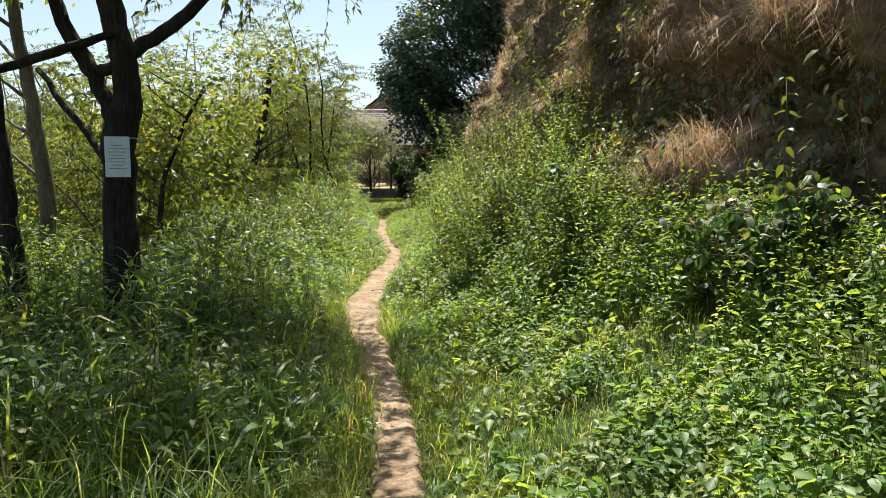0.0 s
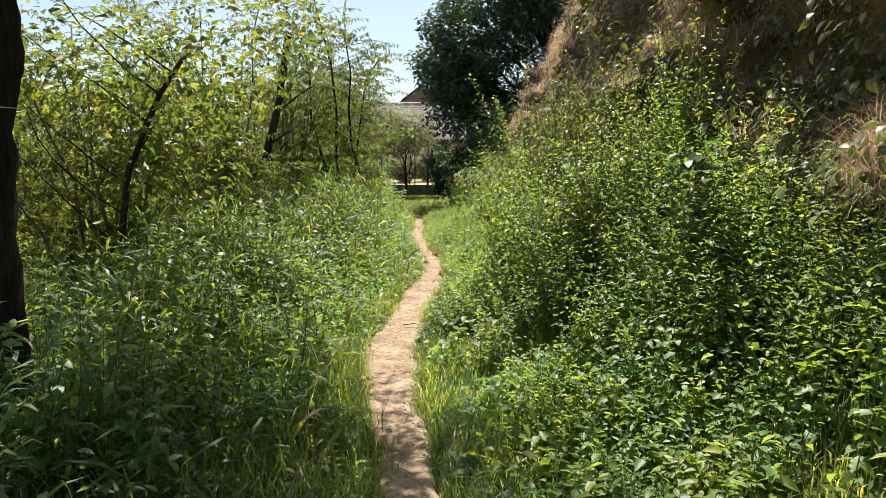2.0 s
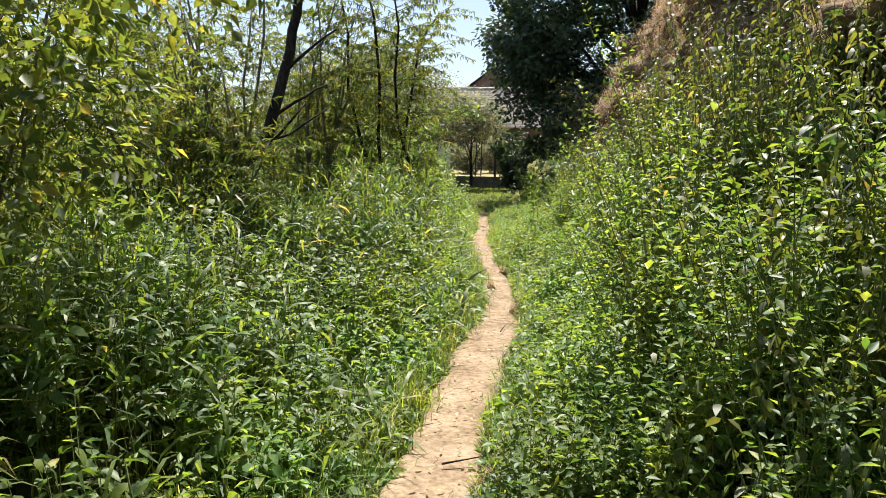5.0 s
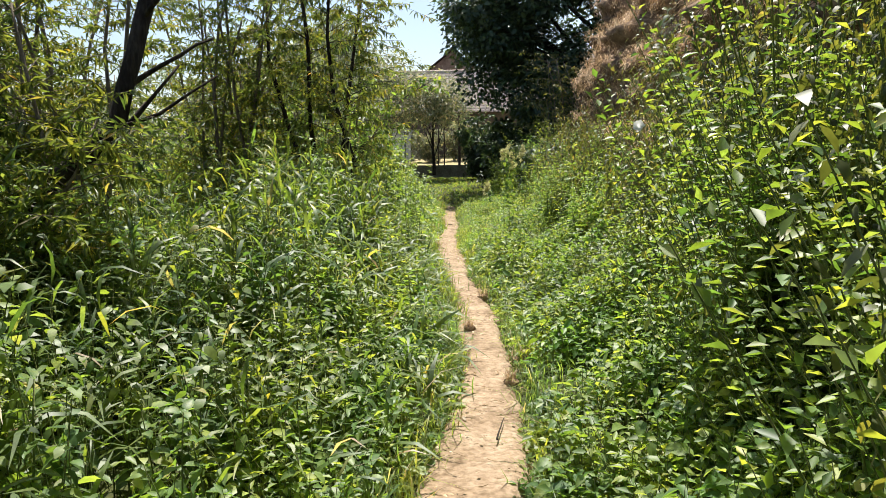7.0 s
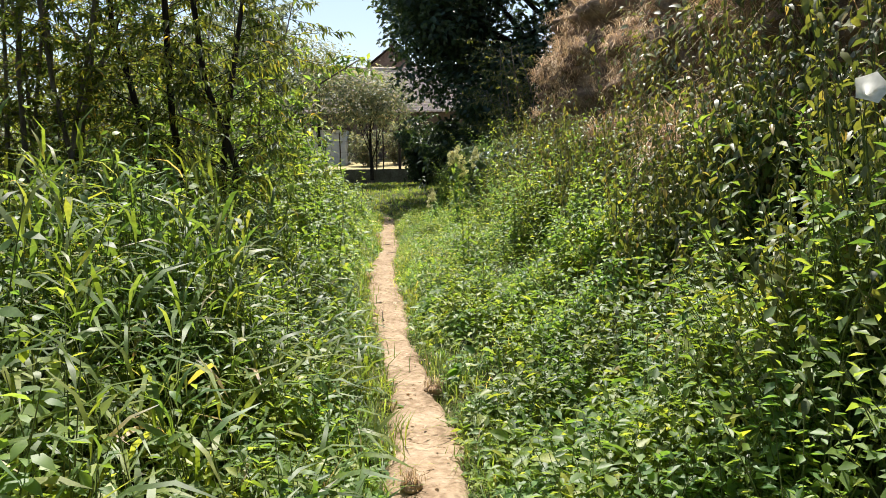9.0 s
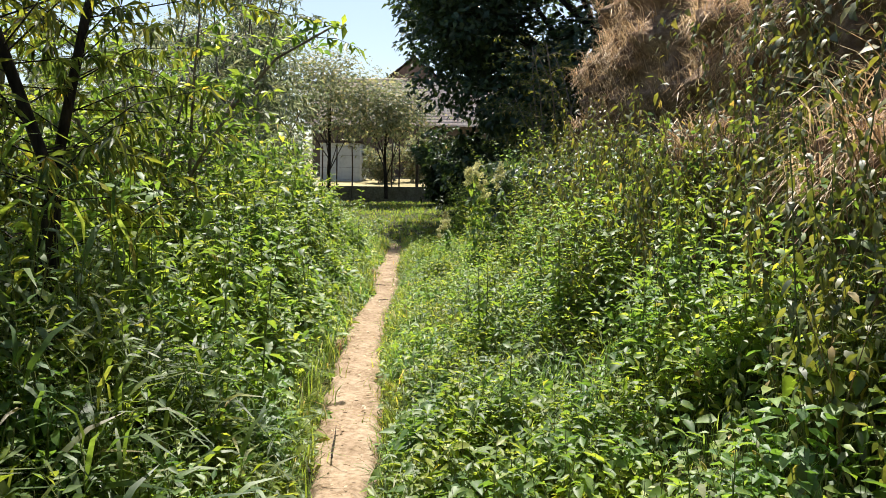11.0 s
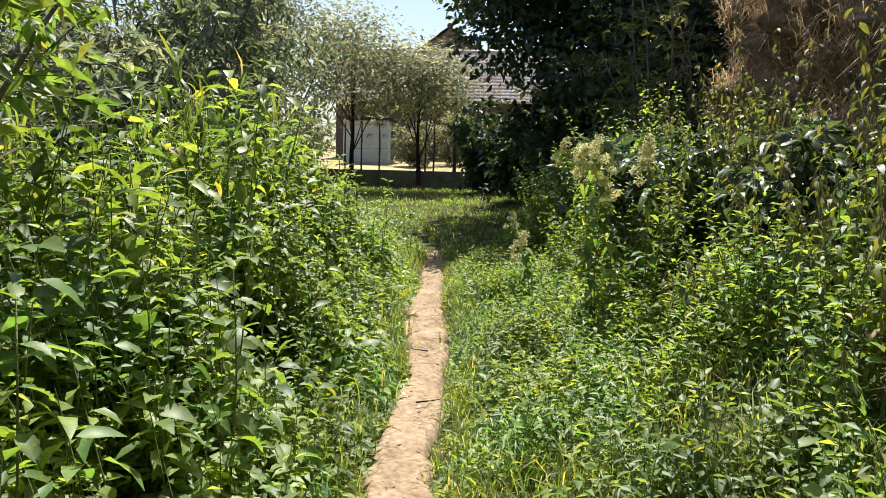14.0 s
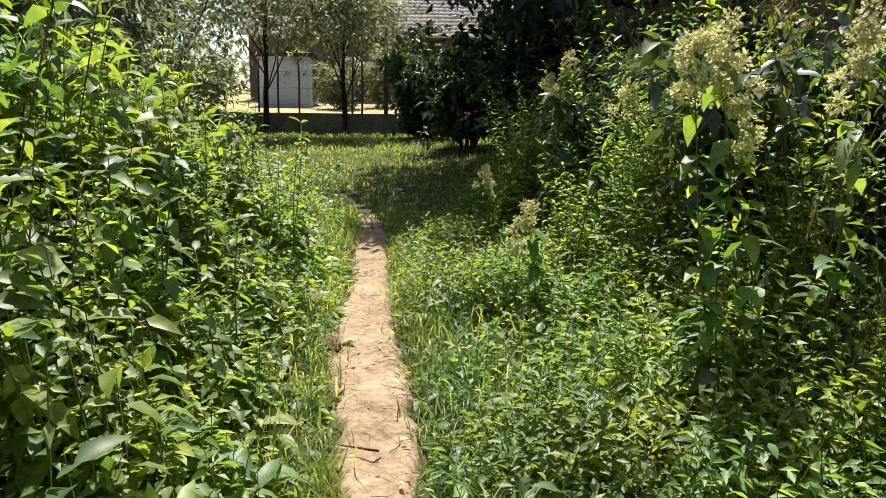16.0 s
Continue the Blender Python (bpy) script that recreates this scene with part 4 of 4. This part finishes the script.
def notice():
    root = thing("notice", "white paper notice in a clear sleeve tied to the trunk", "notice", (-2.585, 5.845, 1.64))
    root.rotation_euler = (0, 0, radians(8))
    us, vs = np.linspace(-0.096, 0.096, 9), np.linspace(-0.16, 0.16, 9)

    def bow(x, z):
        return 0.45 * x * x + 0.004 * np.sin(14 * z + 30 * x)

    gx, gz = np.meshgrid(us, vs)
    v = np.stack([gx, bow(gx, gz), gz], -1).reshape(-1, 3)
    v = np.concatenate([v, v + np.array([0, 0.002, 0])])
    i = np.arange(81).reshape(9, 9)
    q = np.stack([i[:-1, :-1], i[:-1, 1:], i[1:, 1:], i[1:, :-1]], -1).reshape(-1, 4)
    link_mesh("sheet", v, np.concatenate([q, q[:, ::-1] + 81]), PAPER, root, smooth=True)
    for k in range(8):
        z, half = 0.09 - k * 0.026, 0.066 if k % 3 else 0.045
        xs = np.linspace(-half, half, 7)
        row = np.concatenate([np.stack([xs, bow(xs, z) - 0.002, 0 * xs + z + d], -1) for d in (-0.003, 0.003)])
        link_mesh("text_line", row, [(j, j + 1, j + 8, j + 7) for j in range(6)], INK, root)
    for z in (0.15,):
        a = np.linspace(0, 6.283, 20)
        ring = np.stack([0.02 + 0.15 * np.cos(a), 0.15 + 0.155 * np.sin(a), 0 * a + z], -1)
        link_mesh("string", *tubes(ring[None], np.full((1, 20), 0.003), 4), PAPER, root)


notice()


# ---- cream-flowered plants ----
def flower_plant(x, y, height, heads):
    z = float(ground_z(np.array(x), np.array(y)))
    root = thing("meadowsweet", "tall leafy plant with fluffy cream flower heads", "flowering plant", (x, y, z), "cream-flowered plants")
    for i in range(heads):
        a = rng.uniform(0, 6.28)
        line, rad = bough((0.05 * math.cos(a), 0.05 * math.sin(a), -0.03), (0.3 * math.cos(a), 0.3 * math.sin(a), 1), height * rng.uniform(0.75, 1.0), 0.006, 0.06, 7)
        stem = part("stem", stem_bm(line, rad, 5), STEM, root)
        clumps = []
        for k in range(11):
            c = line[-1] + rng.normal(0, 0.05, 3) * np.array([1, 1, 0.6]) * (1.25 - 0.08 * k) + np.array([0, 0, 0.022 * k - 0.09])
            n = 80
            d = unit(rng.normal(0, 1, (n, 3)))
            size = rng.uniform(0.012, 0.02, n)
            clumps.append(leaves(LEAF2, c + d * rng.uniform(0.008, 0.034, (n, 1)), d, unit(rng.normal(0, 1, (n, 3))), size, size * 0.8))
        link_mesh("flower_head", *merged(clumps), CREAM, root, "fluffy cream flower head")["kind"] = "stuff"
        n = 34
        at, way = along_line(line[None], n)
        turn, dip = rng.uniform(0, 6.28, n), rng.normal(-0.2, 0.4, n)
        along = np.stack([np.cos(turn) * np.cos(dip), np.sin(turn) * np.cos(dip), np.sin(dip)], -1)
        size = rng.uniform(0.08, 0.16, n)
        link_mesh("leaves", *leaves(LEAF8, at, along, np.tile([0.0, 0.0, 1.0], (n, 1)), size, size * 0.45), NETTLE, stem)


for x, y, h, k in [(-0.76, 24.25, 1.5, 2), (-0.95, 26.5, 1.45, 1), (-0.9, 27.9, 1.5, 2), (-0.45, 24.5, 1.55, 2), (0.0, 28.1, 1.5, 2), (-1.35, 28.4, 0.8, 1), (-1.15, 26.2, 0.75, 1)]:
    flower_plant(x, y, h, k)


# ---- white bindweed among the weeds ----
def bindweed(x, y, z, turn):
    root = thing("bindweed", "white funnel-shaped bindweed flower on a thin green stalk", "flower", (x, y, z), "bindweed flowers")
    root.rotation_euler = (radians(70), 0, turn)
    a = np.linspace(0, 2 * np.pi, 16)[:-1]
    rings = [(0.004, 0.0), (0.008, 0.022), (0.022, 0.04), (0.034, 0.046)]
    v = np.concatenate([np.stack([r * np.cos(a) * (1 + 0.05 * np.cos(5 * a) * k), r * np.sin(a) * (1 + 0.05 * np.cos(5 * a) * k), 0 * a + h], -1) for k, (r, h) in enumerate(rings)])
    i = np.arange(60).reshape(4, 15)
    j = np.roll(i, -1, axis=1)
    link_mesh("trumpet", v, np.stack([i[:-1], j[:-1], j[1:], i[1:]], -1).reshape(-1, 4), PETAL, root, smooth=True)
    line = np.array([(0, 0, 0.0), (0.0, -0.05, -0.04), (0.02, -0.25, -0.05), (0.05, -0.7, 0.0)])
    part("stalk", stem_bm(line, [0.002] * 4, 5), STEM, root)


for x, y, z, turn in [(0.0, 13.6, 1.6, -0.3), (0.15, 13.5, 1.5, 0.4), (0.25, 11.8, 1.35, 0.1), (0.1, 12.6, 1.1, -0.5)]:
    bindweed(x, y, z, turn)


# ---- single plants that stand out ----
def single_plant(label, height, pairs, size, ratio, pitch, mat, group):
    root = thing("nettle", label, "nettle plant", (0, 0, 0), group)
    line, rad = bough((0, 0, -0.05), (0.05, 0.04, 1), height, 0.006, 0.05, 7)
    part("stem", stem_bm(line, rad, 5), STEM, root)
    one = None
    for k in range(pairs):
        t = 0.18 + 0.82 * k / (pairs - 1)
        at = np.array([np.interp(t * 6, np.arange(7), line[:, c]) for c in range(3)])
        for side in (0, 1):
            turn = k * 1.57 + side * math.pi + rng.normal(0, 0.25)
            drop = pitch + rng.normal(0, 0.2) + 0.6 * max(0, t - 0.8) / 0.2
            long = size * (1.1 - 0.6 * t) * rng.uniform(0.85, 1.15)
            if one is None:
                v, f = leaves(TOOTHED, np.zeros((1, 3)), np.array([[1.0, 0, 0]]), np.array([[0, 0, 1.0]]), np.ones(1), np.full(1, ratio))
                leaf = link_mesh("leaf", v, f, mat, root)
                one = leaf.data
            else:
                leaf = new("leaf", one)
                leaf.parent = root
            leaf.matrix_basis = pose(*at, rng.normal(0, 12), -math.degrees(drop), math.degrees(turn)) @ Matrix.Diagonal((long, long, long, 1))
    return root


def plant_out(proto, places):
    for i, (x, y, s) in enumerate(places):
        z = float(ground_z(np.array(x), np.array(y)))
        m = pose(x, y, z, rng.normal(0, 5), rng.normal(0, 5), rng.uniform(0, 360))
        if i == 0:
            proto.scale = (s, s, s)
            proto.matrix_basis = m @ Matrix.Diagonal((s, s, s, 1))
        else:
            copy_thing(proto, m).scale = (s, s, s)


def beside(n, x0, x1, y0, y1, s0, s1):
    y = rng.uniform(y0, y1, n)
    return [(float(a), float(b), float(s)) for a, b, s in zip(path_x(y) + rng.uniform(x0, x1, n), y, rng.uniform(s0, s1, n))]


plant_out(single_plant("tall stinging nettle with toothed dark green leaves", 1.2, 11, 0.165, 0.42, -0.2, NETTLE, "tall nettles beside the path"), beside(85, -1.7, -0.5, 18.5, 28, 0.75, 1.1))
plant_out(single_plant("young nettle with broad light green leaves", 0.75, 8, 0.13, 0.5, -0.15, COVER, "young nettles beside the path"), beside(48, -1.6, -0.45, 4, 18, 0.7, 1.1) + beside(26, 0.8, 1.9, 13.5, 18.5, 0.6, 0.9) + beside(26, 0.9, 2.1, 18.5, 21.5, 0.8, 1.25) + beside(20, 1.2, 2.2, 3, 9, 0.6, 1.0))
plant_out(single_plant("lanky goosefoot with drooping yellow-green leaves", 1.45, 13, 0.13, 0.4, -0.85, WEED, "lanky weeds below the bank"), beside(22, 1.25, 1.9, 9.5, 15, 0.8, 1.15) + beside(10, 1.6, 2.4, 14.5, 18, 0.8, 1.1) + [(2.0, 4.1, 1.0), (1.75, 5.1, 0.85), (1.9, 6.6, 0.8)])


# ---- low wall, fence, houses beyond the meadow ----
wall = thing("garden_wall", "low old concrete garden wall at the meadow's edge", "wall", (0, 45.2, 0.3), kind="structure")
for i in range(9):
    part("wall_block", block((1.6 - 0.015, 0.26, 0.85), (-11.5 + 1.6 * i, 0, 0.36 + rng.uniform(-0.01, 0.01)), 0.02), CONCRETE, wall)
fence = thing("fence", "rusty wire fence on thin iron posts", "fence", (0, 45.25, 1.05))
FENCE_X = [-11.4, -10.0, -8.6, -7.15, -6.55, -5.9, -4.25, -3.95, -3.2]
for x in FENCE_X:
    tall = 2.6 if x == -3.2 else 1.75 + rng.uniform(-0.1, 0.1)
    line = np.array([(x, 0, -0.1), (x + rng.normal(0, 0.02), 0, tall * 0.5), (x + rng.normal(0, 0.04), 0.01, tall)])
    part("post", stem_bm(line, [0.035, 0.034, 0.032] if tall < 2 else [0.07, 0.065, 0.06], 6), RUST, fence)
for z in (0.3, 0.8, 1.3, 1.65):
    xs = np.linspace(-11.4, -3.2, 30)
    line = np.stack([xs, 0 * xs - 0.03, z - 0.03 * np.abs(np.sin(xs * 2.1))], -1)
    part("wire", stem_bm(line, np.full(30, 0.004), 4), RUST, fence)
tagged(link_mesh("dry_lawn", *sheet(np.linspace(-30, 20, 60), np.linspace(45.6, 80, 50), lambda x, y: 1.03 + 0.012 * wavy(x, y, 1.5) + 0.05 * (y - 45)), FIELD, smooth=True),
       "parched yellow lawn behind the fence", "lawn", kind="structure")


def house(x0, x1, y0, depth, eave, ridge, base, wall_mat, tile_mat, label, courses=16, windows=()):
    """A house whose ridge runs across the view, with a roof of laid courses."""
    root = thing("house", label, "house", ((x0 + x1) / 2, y0, base))
    w = (x1 - x0) / 2
    bm = block((2 * w, depth, eave - base), (0, depth / 2, (eave - base) / 2))
    top = [bm.verts.new(p) for p in ((-w, 0, eave - base), (-w, depth, eave - base), (-w, depth / 2, ridge - base - 0.05), (w, 0, eave - base), (w, depth, eave - base), (w, depth / 2, ridge - base - 0.05))]
    bm.faces.new(top[:3])
    bm.faces.new(top[:2:-1])
    part("wall", bm, wall_mat, root)
    roof = thing("roof", "", "")
    roof.parent = root
    for side in (0, 1):
        for c in range(courses):
            a, b = c / courses, (c + 1.25) / courses
            n = max(int(2 * w / 0.24), 4)
            xs = np.linspace(-w - 0.35, w + 0.35, n * 2 + 1)
            pts = []
            for t, up in ((a - 0.01, 0.07), (b, 0.02)):
                t = min(t, 1.0)
                yy = -0.45 + (depth / 2 + 0.45) * t
                zz = eave - base - 0.25 + (ridge - eave + 0.25) * t + up
                wave = 0.03 * (np.arange(len(xs)) % 2) + rng.normal(0, 0.006, len(xs))
                pts.append(np.stack([xs, 0 * xs + (yy if side == 0 else depth - yy), zz + wave], -1))
            under = pts[0] - np.array([0, 0, 0.07])
            v = np.concatenate([under, *pts])
            k = len(xs)
            f = [(r * k + j, r * k + j + 1, (r + 1) * k + j + 1, (r + 1) * k + j) for r in (0, 1) for j in range(k - 1)]
            link_mesh("tile_course", v, f, tile_mat, roof)
    part("ridge_cap", stem_bm(np.array([(-w - 0.35, depth / 2, ridge - base + 0.03), (0, depth / 2, ridge - base + 0.0), (w + 0.35, depth / 2, ridge - base + 0.03)]), [0.14] * 3, 8), tile_mat, root)
    for x, z, ww, hh in windows:
        win = part("window", block((ww, 0.06, hh), (x, -0.02, z), 0.01), RUST, root)
        part("frame", block((ww + 0.16, 0.04, hh + 0.16), (x, -0.005, z), 0.01), WOOD, win)
    return root


house(-9.5, 7.0, 54.0, 6.0, 4.4, 6.9, 1.1, SHADED_PLASTER, TILE, "old house with a weathered pinkish tiled roof", windows=((-2.2, 1.7, 0.9, 1.1), (1.5, 1.7, 0.9, 1.1)))
back_house = house(-4.0, 4.0, 0.0, 9.5, 5.0, 8.8, 1.3, SHADED_PLASTER, DARK_TILE, "tall house with a dark tiled gable roof behind the old one", courses=10)
back_house.location, back_house.rotation_euler = (-9.4, 64.7, 1.3), (0, 0, radians(-90))
shed = thing("shed", "small pale blue-grey plastered shed by the fence", "shed", (-7.2, 49.5, 1.05))
part("wall", block((1.9, 2.2, 2.0), (0, 1.1, 1.0), 0.02), PLASTER, shed)
part("roof", block((2.2, 2.6, 0.1), (0, 1.1, 2.06), 0.02), DARK_TILE, shed)


# ---- hedges and woods that close the distance ----
def hedge(label, x0, x1, y0, y1, height, count, mat, size):
    t = rng.random(count)
    x, y = x0 + (x1 - x0) * t + rng.normal(0, 0.8, count), y0 + (y1 - y0) * t + rng.normal(0, 0.8, count)
    top = height * (0.75 + 0.25 * wavy(x * 0.5, y * 0.5, 1.0))
    at = np.stack([x, y, top * rng.random(count) ** 0.7], -1)
    turn, dip = rng.uniform(0, 6.28, count), rng.normal(-0.3, 0.5, count)
    along = np.stack([np.cos(turn) * np.cos(dip), np.sin(turn) * np.cos(dip), np.sin(dip)], -1)
    up = np.stack([rng.normal(0, 0.4, count), rng.normal(0, 0.4, count), np.ones(count)], -1)
    length = size * rng.uniform(0.6, 1.4, count)
    return tagged(link_mesh("hedge", *leaves(LEAF2, at, along, up, length, length * 0.5), mat), label, "hedge", kind="stuff")


hedge("sunlit hedge beyond the willow shrubs", -11, -13, 2, 30, 2.8, 16000, WILLOW, 0.22)
hedge("far hedge behind the gardens", -60, -12, 70, 62, 5.0, 12000, SILVER, 0.5)
hedge("far dark trees behind the houses", 9, 60, 60, 75, 10.0, 9000, DARK, 0.8)
hedge("hedge behind the start of the path", -10, 6, -9, -10, 3.0, 6000, NETTLE, 0.25)


# ---- litter on the path ----
def litter():
    n = 420
    y = rng.uniform(1.5, 31, n)
    x = path_x(y) + rng.normal(0, 0.16, n)
    at = np.stack([x, y, np.full(n, 0.012)], -1)
    turn = rng.uniform(0, 6.28, n)
    lines = at[:, None] + np.stack([np.cos(turn), np.sin(turn), 0.1 * np.ones(n)], -1)[:, None] * (np.linspace(-0.5, 0.5, 3)[None] * rng.uniform(0.02, 0.1, n)[:, None])[..., None]
    lines[:, 1, :2] += rng.normal(0, 0.008, (n, 2))
    v, f = tubes(lines, np.full((n, 3), 0.0018))
    tagged(link_mesh("plant_litter", v, f, DRY_STEM), "dry straws and twigs lying on the dirt", "plant litter", kind="stuff")
    n = 700
    y = rng.uniform(1.5, 31, n)
    at = np.stack([path_x(y) + rng.normal(0, 0.17, n), y, np.full(n, 0.008)], -1)
    turn = rng.uniform(0, 6.28, n)
    along = np.stack([np.cos(turn), np.sin(turn), rng.normal(0, 0.2, n)], -1)
    size = rng.uniform(0.015, 0.045, n)
    tagged(link_mesh("fallen_leaves", *leaves(LEAF4, at, along, np.tile([0.0, 0.0, 1.0], (n, 1)), size, size * 0.5), STRAW), "small dry leaves scattered on the path", "fallen leaves", kind="stuff")


litter()


def stick(x, y, turn, length, label="dark bare twig lying on the dirt path"):
    root = thing("twig", label, "twig", (x, y, 0.015), "twigs on the path")
    line, rad = bough((0, 0, 0), (math.cos(turn), math.sin(turn), 0.03), length, 0.006, 0.05, 6)
    line[:, 2] = np.abs(line[:, 2]) * 0.3
    part("shoot", stem_bm(line, rad, 5), BARK, root)


for x, y, turn, length in [(-1.62, 18.3, 1.9, 0.5), (-1.55, 18.5, 1.75, 0.45), (-0.85, 12.6, 1.5, 0.3), (-2.0, 24.6, 2.9, 0.18), (-0.95, 9.6, 0.6, 0.25), (-1.95, 23.4, 0.4, 0.16)]:
    stick(x, y, turn, length)


def clod(x, y, size):
    """A crumb of trodden clay with a tuft of dead grass."""
    root = thing("dirt_clod", "crumbling clod of clay with dead grass", "clod", (x, y, 0.0), "clods by the path")
    bm = bmesh.new()
    bmesh.ops.create_icosphere(bm, subdivisions=3, radius=size)
    for v in bm.verts:
        v.co *= 1 + 0.35 * noise.noise(v.co * (2.2 / size) * 0.5 + Vector((x, y, 0)))
        v.co.z *= 0.55
    part("clay", bm, CLAY, root)
    n = 60
    at = rng.normal(0, size * 0.5, (n, 3)) * np.array([1, 1, 0.2]) + np.array([0, 0, size * 0.3])
    vv, ff = blades(at, rng.uniform(0.05, 0.14, n), rng.uniform(0.003, 0.005, n), rng.uniform(0.5, 1.6, n), rng.uniform(0, 6.28, n), 3)
    tagged(link_mesh("dead_grass", vv, ff, STRAW, root), kind="stuff")


for x, y, size in [(-0.7, 14.1, 0.07), (-1.05, 16.5, 0.06), (-0.78, 13.6, 0.05), (-1.12, 15.1, 0.05), (-0.72, 9.4, 0.04), (-2.35, 25.9, 0.05), (-1.98, 21.0, 0.04)]:
    clod(x, y, size)
